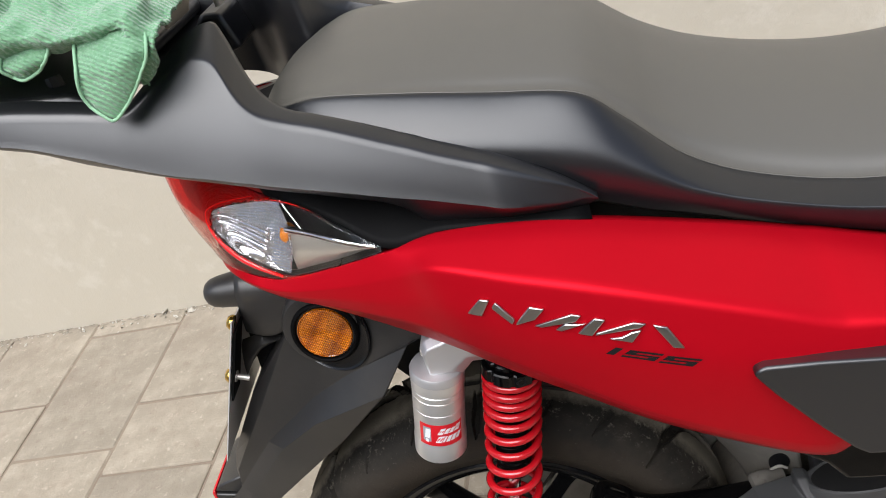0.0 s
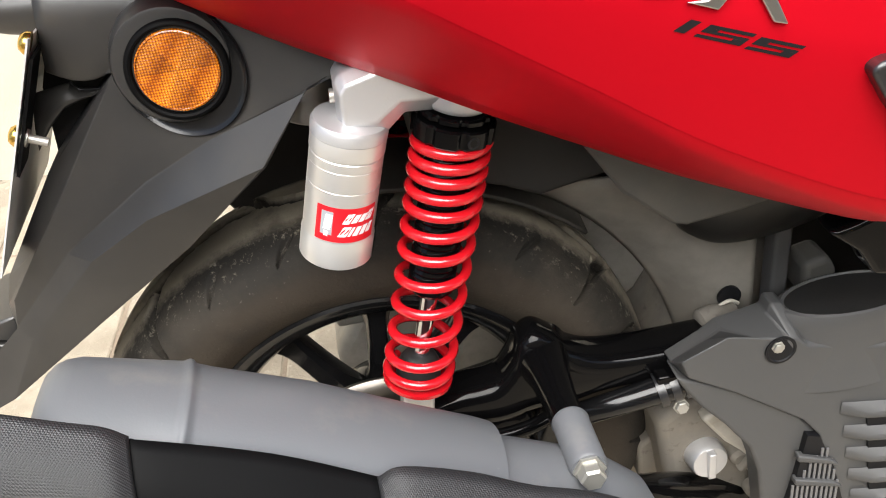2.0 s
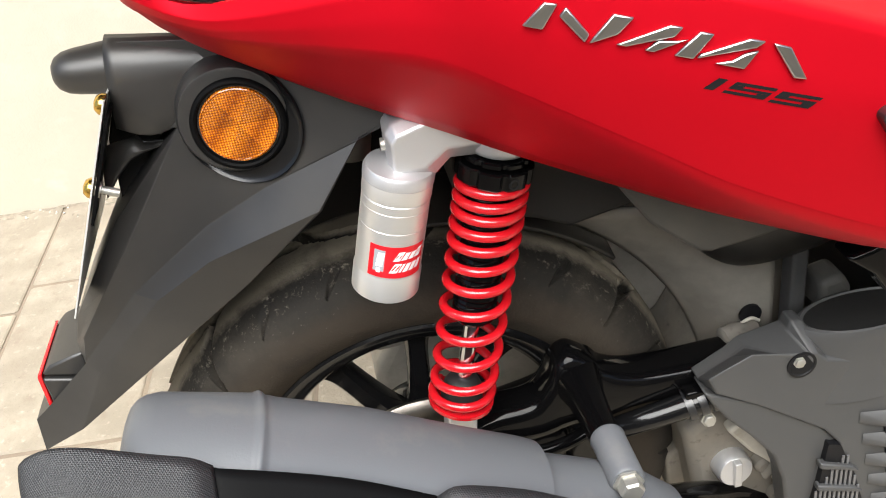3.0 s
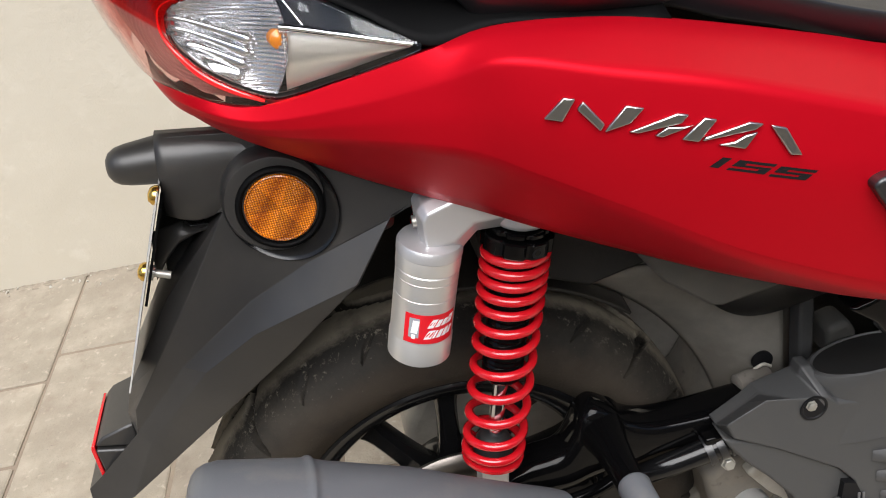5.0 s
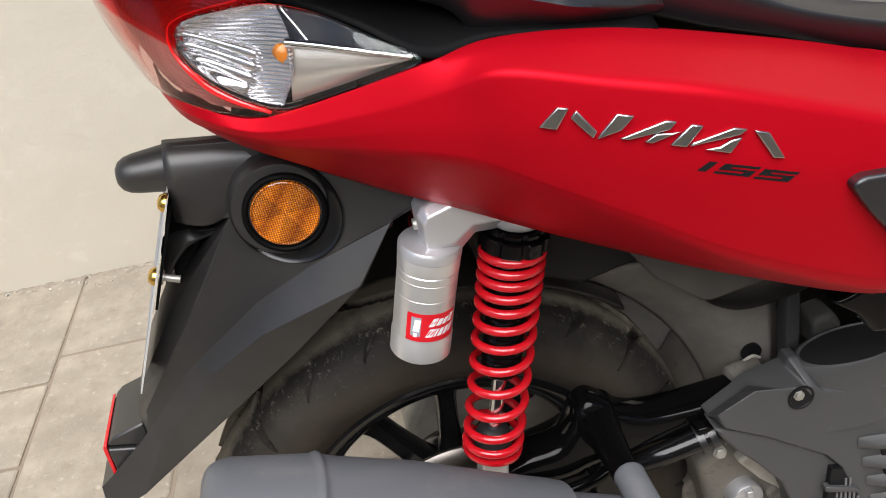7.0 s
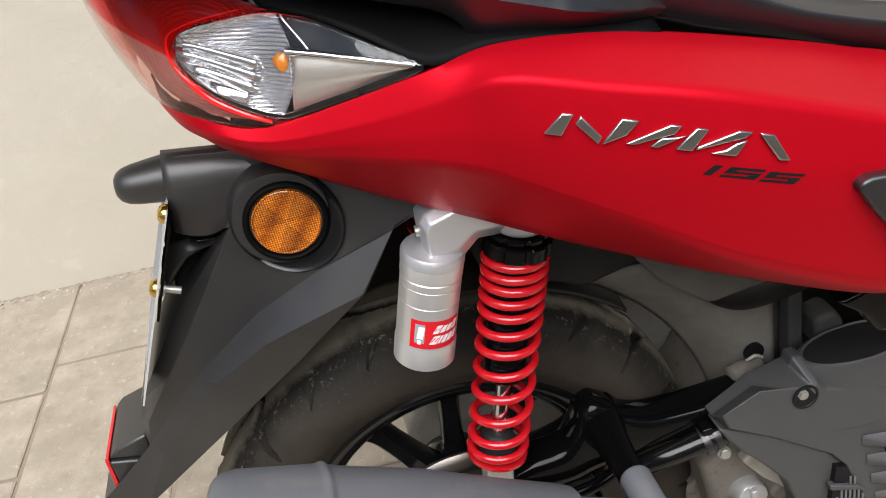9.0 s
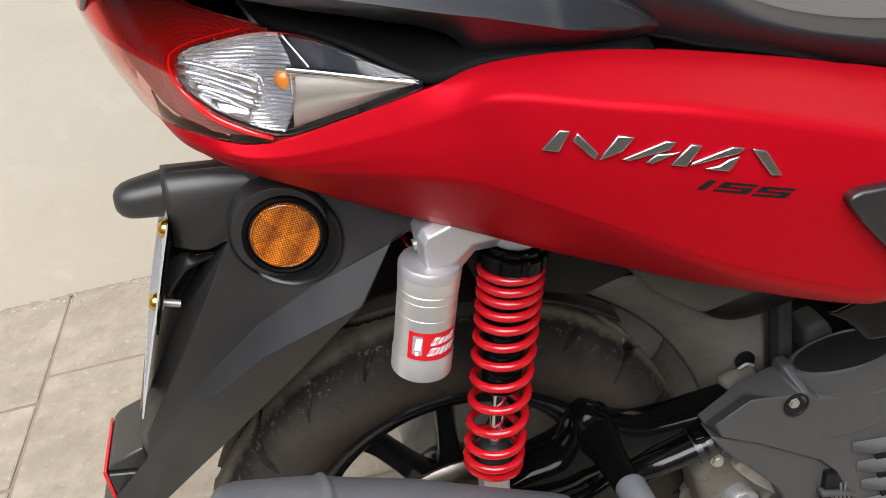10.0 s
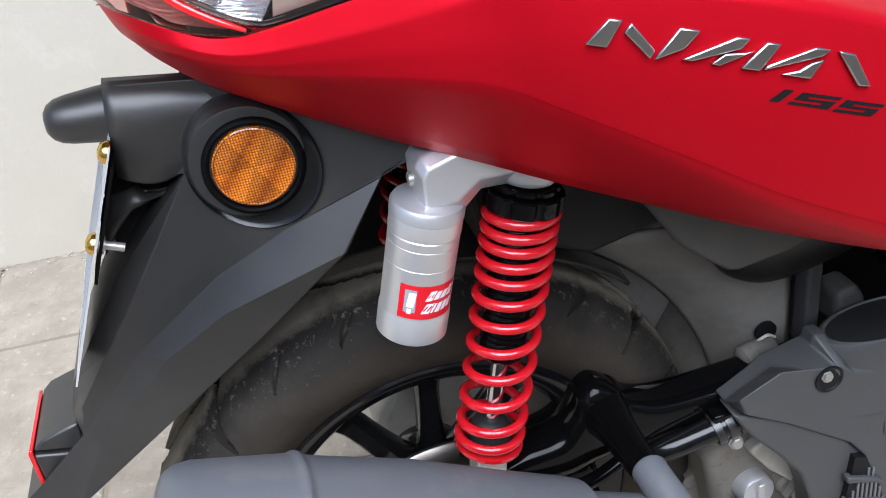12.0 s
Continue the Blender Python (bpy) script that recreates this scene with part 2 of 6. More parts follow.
oa[1].inputs[1].default_value = 3 / math.pi
wire(ORANGE, oa[1], 0, oa[2], 0)
wire(ORANGE, oa[2], 0, oa[3], 0)
oa[3].inputs[1].default_value = 1.0
osx = node(ORANGE, "ShaderNodeHueSaturation")
omr = node(ORANGE, "ShaderNodeMapRange")
omr.inputs[3].default_value, omr.inputs[4].default_value = 0.85, 1.2
wire(ORANGE, oa[3], 0, omr, 0)
wire(ORANGE, omr, 0, osx, "Value")
wire(ORANGE, orr, "Color", osx, "Color")
wire(ORANGE, osx, "Color", ORANGE.node_tree.nodes["Principled BSDF"], "Base Color")
ok_ = node(ORANGE, "ShaderNodeBump", Strength=0.8, Distance=0.001)
wire(ORANGE, oc, "Distance", ok_, "Height")
wire(ORANGE, ok_, "Normal", ORANGE.node_tree.nodes["Principled BSDF"], "Normal")

# green towelling
TOWEL = mat("green_microfibre", (0.15, 0.325, 0.175), 0.95, spec=0.1)
TOWEL.node_tree.nodes["Principled BSDF"].inputs["Sheen Weight"].default_value = 0.5
stain(TOWEL, (0.27, 0.48, 0.30), 420, 0.35, 0.7, 0.6, 1, 3)
tp = coords(TOWEL)
tw = node(TOWEL, "ShaderNodeTexWave", Scale=125.0, Distortion=2.5, Detail=2.0)
tw.bands_direction = "DIAGONAL"
tw.inputs["Detail Scale"].default_value = 3.0
wire(TOWEL, tp, "Vector", tw, "Vector")
tk = node(TOWEL, "ShaderNodeBump", Strength=0.6, Distance=0.002)
wire(TOWEL, tw, "Fac", tk, "Height")
wire(TOWEL, tk, "Normal", TOWEL.node_tree.nodes["Principled BSDF"], "Normal")
bump(TOWEL, 900, 0.5, 0.001, 3)
HEM = bump(mat("towel_hem", (0.29, 0.50, 0.32), 0.9, spec=0.1), 900, 0.6, 0.001)
BEIGE = bump(mat("beige_cloth", (0.5, 0.46, 0.4), 0.9, spec=0.1), 500, 0.5, 0.001)

# wall paint and paving
PAINT = bump(mat("cream_wall_paint", (0.535, 0.490, 0.404), 0.8), 260, 0.25, 0.002, 6)
stain(PAINT, (0.50, 0.455, 0.365), 2.2, 0.4, 0.75, 0.6, 2)
stain(PAINT, (0.61, 0.565, 0.478), 14, 0.56, 0.72, 0.45, 11)
stain(PAINT, (0.45, 0.405, 0.33), 150, 0.68, 0.76, 0.35, 31)
stain(PAINT, (0.64, 0.60, 0.52), 7, 0.60, 0.68, 0.4, 44)
bump(PAINT, 9, 0.35, 0.01, 4)
bump(PAINT, 60, 0.3, 0.003, 5)
STONE = bump(mat("sandy_paver", (0.280, 0.242, 0.186), 0.85), 180, 0.7, 0.002, 8)
stain(STONE, (0.425, 0.368, 0.288), 13, 0.42, 0.66, 0.55, 3, 12)
stain(STONE, (0.22, 0.17, 0.128), 30, 0.54, 0.70, 0.45, 14, 10)
stain(STONE, (0.53, 0.46, 0.37), 60, 0.58, 0.70, 0.5, 40)
stain(STONE, (0.12, 0.095, 0.075), 110, 0.66, 0.72, 0.7, 21)
stain(STONE, (0.10, 0.08, 0.06), 330, 0.66, 0.71, 0.6, 51)
stain(STONE, (0.19, 0.145, 0.11), 3.2, 0.55, 0.75, 0.5, 61)
so = node(STONE, "ShaderNodeObjectInfo")
shsv = node(STONE, "ShaderNodeHueSaturation")
smr = node(STONE, "ShaderNodeMapRange")
smr.inputs[3].default_value, smr.inputs[4].default_value = 0.88, 1.1
wire(STONE, so, "Random", smr, 0)
sb = STONE.node_tree.nodes["Principled BSDF"].inputs["Base Color"]
STONE.node_tree.links.new(sb.links[0].from_socket, shsv.inputs["Color"])
wire(STONE, smr, 0, shsv, "Value")
wire(STONE, shsv, "Color", STONE.node_tree.nodes["Principled BSDF"], "Base Color")
EARTH = bump(mat("joint_mortar", (0.21, 0.165, 0.125), 0.95), 120, 0.6, 0.003, 8)
stain(EARTH, (0.3, 0.25, 0.18), 4, 0.4, 0.7, 0.7, 3)
SOIL = bump(mat("dark_soil", (0.25, 0.215, 0.165), 0.95), 300, 0.6, 0.002, 6)
stain(SOIL, (0.14, 0.15, 0.09), 60, 0.5, 0.7, 0.6, 5)
CRUMB = bump(mat("plaster_crumbs", (0.45, 0.42, 0.36), 0.9), 200, 0.4, 0.001)


# ---- mesh helpers ----
def crom(points, n):
    """Catmull-Rom curve through points, n steps a span."""
    p = np.array(points, float)
    q = np.vstack([2 * p[0] - p[1], p, 2 * p[-1] - p[-2]])
    out = []
    for i in range(len(p) - 1):
        a, b, c, d = q[i:i + 4]
        for k in range(n):
            t = k / n
            out.append(0.5 * (2 * b + (c - a) * t + (2 * a - 5 * b + 4 * c - d) * t * t + (3 * b - a - 3 * c + d) * t ** 3))
    out.append(p[-1])
    return np.array(out)


def net(rows, nu, nv):
    """A smooth grid of points through a net of control points."""
    across = [crom(r, nv) for r in rows]
    return np.array([crom(c, nu) for c in np.array(across).transpose(1, 0, 2)]).transpose(1, 0, 2)


def sheet(bm, g, wrap=False, caps=False):
    """Faces over a grid of points."""
    nu, nv = g.shape[:2]
    vs = [[bm.verts.new(p) for p in row] for row in g]
    for i in range(nu - 1):
        for j in range(nv if wrap else nv - 1):
            k = (j + 1) % nv
            bm.faces.new((vs[i][j], vs[i + 1][j], vs[i + 1][k], vs[i][k]))
    if caps:
        bm.faces.new(vs[0])
        bm.faces.new(vs[-1][::-1])
    return vs


def part(name, bm, material, parent=None, label="", smooth=40.0, bevel=0.0, solid=0.0, segments=2):
    me = bpy.data.meshes.new(name)
    bmesh.ops.remove_doubles(bm, verts=bm.verts, dist=1e-6)
    bmesh.ops.recalc_face_normals(bm, faces=bm.faces)
    bm.to_mesh(me)
    bm.free()
    me.materials.append(material)
    ob = new(name, me)
    ob.parent = parent
    if solid:
        s = ob.modifiers.new("thickness", "SOLIDIFY")
        s.thickness, s.offset = solid, -1
    if bevel:
        b = ob.modifiers.new("rounding", "BEVEL")
        b.width, b.segments, b.limit_method, b.angle_limit = bevel, segments, "ANGLE", radians(28)
        b.harden_normals = False
    for p in me.polygons:
        p.use_smooth = True
    me.set_sharp_from_angle(angle=radians(smooth))
    if label:
        tagged(ob, label=label)
    return ob


def frame_of(axis):
    a = Vector(axis).normalized()
    side = a.cross(Vector((0, 0, 1)) if abs(a.z) < 0.9 else Vector((1, 0, 0))).normalized()
    return a, side, a.cross(side)


def lathe(bm, base, axis, profile, n=32):
    """Turn a profile of (along, radius) round an axis from base."""
    a, s, u = frame_of(axis)
    base = Vector(base)
    g = np.array([[base + a * h + (s * math.cos(f) + u * math.sin(f)) * r for f in np.linspace(0, 2 * math.pi, n, endpoint=False)] for h, r in profile])
    sheet(bm, g, wrap=True, caps=True)
    return bm


def tube(bm, path, radius, n=12, flat=1.0, smooth=6):
    """A round bar along a smooth path; radius is a number or one a path point."""
    p = crom(path, smooth) if smooth > 1 else np.array(path, float)
    r = np.full(len(p), radius) if np.isscalar(radius) else crom([(x, 0, 0) for x in radius], smooth)[:, 0]
    d = np.gradient(p, axis=0)
    side = None
    rows = []
    for i in range(len(p)):
        a = Vector(d[i]).normalized()
        if side is None:
            side = frame_of(a)[1]
        side = (side - a * side.dot(a)).normalized()
        u = a.cross(side)
        rows.append([Vector(p[i]) + (side * math.cos(f) + u * math.sin(f) * flat) * r[i] for f in np.linspace(0, 2 * math.pi, n, endpoint=False)])
    sheet(bm, np.array(rows), wrap=True, caps=True)
    return bm


def slab(bm, outline, y0, y1):
    """A plate with an outline in x and z, between two depths (numbers, or functions of x and z)."""
    f = lambda y, x, z: y(x, z) if callable(y) else y
    a = [bm.verts.new((x, f(y0, x, z), z)) for x, z in outline]
    b = [bm.verts.new((x, f(y1, x, z), z)) for x, z in outline]
    bm.faces.new(a)
    bm.faces.new(b[::-1])
    for i in range(len(a)):
        j = (i + 1) % len(a)
        bm.faces.new((a[i], b[i], b[j], a[j]))
    return bm


def block(bm, lo, hi):
    x0, y0, z0 = lo
    x1, y1, z1 = hi
    return slab(bm, [(x0, z0), (x1, z0), (x1, z1), (x0, z1)], y0, y1)


def hexhead(bm, base, axis, r, h):
    return lathe(bm, base, axis, [(0, r * 1.25), (h * 0.2, r * 1.25), (h * 0.2, r), (h * 0.85, r), (h, r * 0.85)], 6)


def B():
    return bmesh.new()


# ---- ground and wall ----
WALL_A, WALL_X, WALL_Y = -6.6, -0.49, 1.03      # the wall's turn in plan and a point of its foot
wdir = Vector((math.cos(radians(WALL_A)), math.sin(radians(WALL_A)), 0))
wnor = Vector((-wdir.y, wdir.x, 0))
bm = B()
g = np.array([[(x, y, -0.004) for y in (-400, -3, -1, 0, 1, 2, 400)] for x in (-400, -3, -1, 0, 1, 3, 400)])
sheet(bm, g)
ground = part("ground", bm, EARTH, None, "sandy mortar bed under the paving")
tagged(ground, "sandy earth and mortar ground under the paving", "ground", kind="structure")

bm = B()
foot = Vector((WALL_X, WALL_Y, 0))
corner = lambda u, d, z: foot + wdir * u + wnor * d + Vector((0, 0, z))
vs = [bm.verts.new(corner(u, d, z)) for z in (-0.1, 3.2) for u, d in ((-6, 0), (6, 0), (6, 0.42), (-6, 0.42))]
for f in ((0, 1, 2, 3), (4, 5, 6, 7), (0, 1, 5, 4), (1, 2, 6, 5), (2, 3, 7, 6), (3, 0, 4, 7)):
    bm.faces.new([vs[i] for i in f])
wall = part("wall_back", bm, PAINT, None)
tagged(wall, "cream-painted rendered garden wall with a chipped foot", "wall", kind="structure")

# unseen wall behind the camera, added to block low light and darken reflections
bm = B()
vs = [bm.verts.new(corner(u, d, z)) for z in (-0.1, 2.7) for u, d in ((-7, -4.4), (7, -4.4), (7, -4.22), (-7, -4.22))]
for f in ((0, 1, 2, 3), (4, 5, 6, 7), (0, 1, 5, 4), (1, 2, 6, 5), (2, 3, 7, 6), (3, 0, 4, 7)):
    bm.faces.new([vs[i] for i in f])
tagged(part("unseen_light_wall", bm, PAINT, None), "added unseen cream wall that blocks low light across the yard", "wall", kind="structure")

# crumbs of plaster and grit along the wall's foot
bm = B()
rnd = random.Random(4)
for _ in range(480):
    u, d = rnd.uniform(-2.2, 1.6), -abs(rnd.gauss(0, 0.02)) - 0.002
    s = rnd.uniform(0.0015, 0.006) * (2.2 if rnd.random() < 0.06 else 1)
    p = corner(u, d, s * 0.3)
    q = [bm.verts.new(p + Vector((rnd.uniform(-1, 1), rnd.uniform(-1, 1), rnd.uniform(-0.6, 0.6))) * s) for _ in range(5)]
    for f in ((0, 1, 2), (0, 2, 3), (0, 3, 4), (1, 2, 4), (1, 3, 4), (2, 3, 4)):
        bm.faces.new([q[i] for i in f])
crumbs = part("plaster_crumbs", bm, CRUMB, None, smooth=10)
tagged(crumbs, "pale plaster crumbs and grit along the wall foot", "debris", kind="stuff")

# dark soil washed into the gap between wall and paving
bm = B()
for _ in range(700):
    u, d = rnd.uniform(-2.4, 1.4), -abs(rnd.gauss(0, 0.008)) - 0.001
    s = rnd.uniform(0.002, 0.007)
    c = corner(u, d, 0.0)
    q = [bm.verts.new(c + wdir * s * 1.6 * math.cos(a) * rnd.uniform(0.6, 1) + wnor * s * 0.6 * math.sin(a) * rnd.uniform(0.6, 1) + Vector((0, 0, 0.0006))) for a in np.linspace(0, 2 * math.pi, 7)[:-1]]
    tip = bm.verts.new(c + Vector((0, 0, 0.0010 + 0.18 * s)))
    for k in range(6):
        bm.faces.new((q[k], q[(k + 1) % 6], tip))
tagged(part("soil_line", bm, SOIL, None, smooth=30), "dark soil in the joint along the wall foot", "soil", kind="stuff")

# ---- the scooter ----
scooter = new("scooter")
tagged(scooter, "red and black motor scooter leaning on its side stand", "scooter")
scooter.rotation_euler = (radians(LEAN), 0, 0)
scooter.empty_display_size = 0.1


# red side panel: top edge, shoulder fold, flank, lower crease, bottom edge
PANEL = [
    [(-0.141, -0.052, 0.776), (-0.142, -0.051, 0.770), (-0.141, -0.049, 0.765), (-0.140, -0.047, 0.761), (-0.131, -0.025, 0.742)],
    [(-0.130, -0.102, 0.772), (-0.131, -0.098, 0.765), (-0.130, -0.093, 0.758), (-0.129, -0.088, 0.752), (-0.117, -0.042, 0.722)],
    [(-0.111, -0.130, 0.766), (-0.111, -0.131, 0.757), (-0.110, -0.127, 0.750), (-0.109, -0.122, 0.745), (-0.096, -0.062, 0.705)],
    [(-0.076, -0.146, 0.752), (-0.074, -0.152, 0.744), (-0.072, -0.151, 0.738), (-0.071, -0.147, 0.732), (-0.060, -0.085, 0.688)],
    [(-0.020, -0.170, 0.761), (-0.018, -0.177, 0.747), (-0.016, -0.178, 0.736), (-0.014, -0.1755, 0.724), (-0.010, -0.115, 0.667)],
    [(0.038, -0.192, 0.774), (0.040, -0.202, 0.757), (0.0415, -0.2055, 0.735), (0.043, -0.204, 0.713), (0.048, -0.142, 0.643)],
    [(0.075, -0.191, 0.778), (0.0743, -0.2235, 0.7680), (0.079, -0.228, 0.730), (0.083, -0.221, 0.690), (0.090, -0.165, 0.626)],
    [(0.130, -0.187, 0.769), (0.1303, -0.2385, 0.7525), (0.136, -0.2440, 0.706), (0.139, -0.235, 0.653), (0.145, -0.190, 0.604)],
    [(0.190, -0.184, 0.752), (0.1918, -0.2500, 0.7335), (0.200, -0.2575, 0.680), (0.204, -0.247, 0.609), (0.208, -0.212, 0.578)],
    [(0.280, -0.181, 0.720), (0.2805, -0.2570, 0.6960), (0.290, -0.264, 0.646), (0.296, -0.253, 0.560), (0.298, -0.232, 0.5445)],
    [(0.323, -0.180, 0.703), (0.322, -0.2580, 0.6770), (0.326, -0.266, 0.628), (0.3262, -0.2535, 0.567), (0.3265, -0.243, 0.5555)],
    [(0.345, -0.180, 0.695), (0.345, -0.2580, 0.6710), (0.345, -0.266, 0.622), (0.345, -0.2560, 0.575), (0.345, -0.243, 0.5635)],
    [(0.420, -0.180, 0.664), (0.423, -0.2560, 0.6540), (0.430, -0.262, 0.628), (0.432, -0.262, 0.622), (0.434, -0.240, 0.615)],
]


def side_panel(sign):
    rows = []
    for top, fold, flank, low, foot_ in PANEL:
        t, f, k, l, b = map(Vector, (top, fold, flank, low, foot_))
        soft = min(1.0, (l - k).length / 0.04) ** 2
        r = [t + Vector((0, 0.012, -0.002)), t, t.lerp(f, 0.33), t.lerp(f, 0.66), f.lerp(t, 0.14), f.lerp(t, 0.05), f.lerp(k, 0.05)]
        side_curve = [Vector(q) for q in crom([f, f.lerp(k, 0.5) + Vector((0, -0.0008, 0)) * soft, k, k.lerp(l, 0.5) + Vector((0, -0.0010, 0)) * soft, l], 4)]
        r += side_curve[1:-1] + [l.lerp(k, 0.14) + Vector((0, 0.0006, 0)) * soft, l + Vector((0, 0.0012, 0.0006)) * soft, l.lerp(b, 0.14) + Vector((0, 0.0004, 0)) * soft, l.lerp(b, 0.45) + Vector((0, -0.0022, -0.0012)), l.lerp(b, 0.8) + Vector((0, -0.0016, -0.0008)), b, b + Vector((0, 0.004, 0.0008)), b + Vector((0, 0.03, 0.012))]
        rows.append([tuple(q) for q in r])
    g = np.array([crom(c, 6) for c in np.array(rows).transpose(1, 0, 2)]).transpose(1, 0, 2)
    g[:, :, 1] *= sign
    bm = B()
    sheet(bm, g)
    return bm, g


bm, panel_grid = side_panel(1)
side = part("side_panel", bm, RED, scooter, "satin metallic red side panel", 60, solid=0.0025)
part("side_panel", side_panel(-1)[0], RED, scooter, "satin metallic red side panel", 60, solid=0.0025)

from mathutils.bvhtree import BVHTree
pv = [Vector(p) for p in panel_grid.reshape(-1, 3)]
pn = panel_grid.shape[1]
SKIN = BVHTree.FromPolygons(pv, [(i * pn + j, (i + 1) * pn + j, (i + 1) * pn + j + 1, i * pn + j + 1) for i in range(panel_grid.shape[0] - 1) for j in range(pn - 1)])


def on_panel(x, z, proud):
    p, n, _, _ = SKIN.ray_cast(Vector((x, -0.5, z)), Vector((0, 1, 0)))
    if n.y > 0:
        n = -n
    return p + n * proud


def emblem(name, outline, thick, material, label="", bevel=0.0, lift=0.0003):
    """A plate of this outline lying on the panel's skin."""
    bm = B()
    lo = [bm.verts.new(on_panel(x, z, lift)) for x, z in outline]
    hi = [bm.verts.new(on_panel(x, z, thick)) for x, z in outline]
    bm.faces.new(lo)
    bm.faces.new(hi[::-1])
    for i in range(len(lo)):
        j = (i + 1) % len(lo)
        bm.faces.new((lo[i], lo[j], hi[j], hi[i]))
    bmesh.ops.triangulate(bm, faces=[f for f in bm.faces if len(f.verts) > 5])
    return part(name, bm, material, side, label, 30, bevel)


# maker's badge as plain slanted chrome bars
BADGE_BARS = [
    [(0.0871, 0.7333), (0.0988, 0.7437), (0.1052, 0.7418), (0.0968, 0.7301)],
    [(0.1050, 0.7358), (0.1089, 0.7400), (0.1188, 0.7247), (0.1160, 0.7209)],
    [(0.1180, 0.7201), (0.1212, 0.7240), (0.1310, 0.7334), (0.1408, 0.7300), (0.1323, 0.7227)],
    [(0.1307, 0.7180), (0.1577, 0.7239), (0.1638, 0.7218), (0.1592, 0.7176), (0.1358, 0.7162)],
    [(0.1444, 0.7133), (0.1514, 0.7170), (0.1604, 0.7156), (0.1660, 0.7154), (0.1483, 0.7117)],
    [(0.1583, 0.7084), (0.1658, 0.7144), (0.1718, 0.7186), (0.1786, 0.7160), (0.1674, 0.7053)],
    [(0.1692, 0.7052), (0.1709, 0.7073), (0.1959, 0.7108), (0.2039, 0.7078), (0.1988, 0.7054)],
    [(0.1776, 0.7015), (0.1863, 0.7015), (0.1931, 0.7038), (0.2002, 0.7040), (0.1921, 0.6960)],
    [(0.2075, 0.7063), (0.2165, 0.7026), (0.2245, 0.6844), (0.2173, 0.6866)],
]
for outline in BADGE_BARS:
    emblem("badge_bar", outline, 0.0030, BADGE, "raised chrome badge bar", 0.0009)

# the engine size, in black square-cut figures
ONE = [[(0.0, 0.0), (1.0, 0.0), (1.0, 1.0), (0.0, 1.0)]]
FIVE = [[(0.0, 0.76), (1.0, 0.76), (1.0, 1.0), (0.0, 1.0)], [(0.0, 0.60), (0.28, 0.60), (0.28, 0.76), (0.0, 0.76)], [(0.0, 0.40), (1.0, 0.40), (1.0, 0.60), (0.0, 0.60)], [(0.72, 0.23), (1.0, 0.23), (1.0, 0.40), (0.72, 0.40)], [(0.0, 0.0), (1.0, 0.0), (1.0, 0.23), (0.0, 0.23)]]
for digit, shape, o, e, u in (("1", ONE, (0.1725, 0.6884), (0.0048, -0.0017), (0.0078, 0.0046)), ("5", FIVE, (0.1814, 0.6849), (0.0212, -0.0076), (0.0079, 0.0046)),
                              ("5", FIVE, (0.2048, 0.6757), (0.0216, -0.0080), (0.0079, 0.0045))):
    bm = B()
    for strokes in shape:
        c = [on_panel(o[0] + e[0] * a + u[0] * b, o[1] + e[1] * a + u[1] * b, 0.0006) for a, b in strokes]
        k = 6
        sheet(bm, np.array([[c[0].lerp(c[1], i / k).lerp(c[3].lerp(c[2], i / k), j) for j in (0.0, 0.5, 1.0)] for i in range(k + 1)]))
    part("figure", bm, INK_AND_HOLE, side, "black slanted figure " + digit, 60)

# black air intake set into the panel's front
bm = B()
OUTL = [(0.2635, 0.6565), (0.2660, 0.6605), (0.2720, 0.6620), (0.307, 0.6585), (0.3484, 0.6525), (0.450, 0.636), (0.450, 0.520), (0.345, 0.5690), (0.3285, 0.5715), (0.3205, 0.5780), (0.3008, 0.6018), (0.2751, 0.6373)]
front = [bm.verts.new((x, -0.271 - 0.06 * max(0, x - 0.27), z)) for x, z in OUTL]
rear = [bm.verts.new((x, -0.254, z)) for x, z in OUTL]
bm.faces.new(front)
bm.faces.new(rear[::-1])
for i in range(len(OUTL)):
    j = (i + 1) % len(OUTL)
    bm.faces.new((front[i], front[j], rear[j], rear[i]))
part("side_intake", bm, BLACK, scooter, "black side intake trim", 40, 0.004, segments=3)

# seat: stations of x, half-breadth and heights of foot, edge and crown
SEAT = [
    (-0.062, 0.050, 0.825, 0.848, 0.852), (-0.050, 0.085, 0.812, 0.866, 0.872), (-0.022, 0.113, 0.806, 0.876, 0.884), (0.012, 0.123, 0.800, 0.8785, 0.889), (0.072, 0.128, 0.793, 0.8655, 0.885),
    (0.135, 0.132, 0.775, 0.849, 0.876), (0.195, 0.135, 0.752, 0.832, 0.863), (0.225, 0.137, 0.738, 0.804, 0.847), (0.262, 0.139, 0.724, 0.763, 0.815), (0.309, 0.142, 0.705, 0.735, 0.786),
    (0.380, 0.146, 0.680, 0.712, 0.758), (0.460, 0.146, 0.655, 0.702, 0.738), (0.560, 0.135, 0.640, 0.700, 0.730), (0.640, 0.110, 0.640, 0.695, 0.725),
]
rows = []
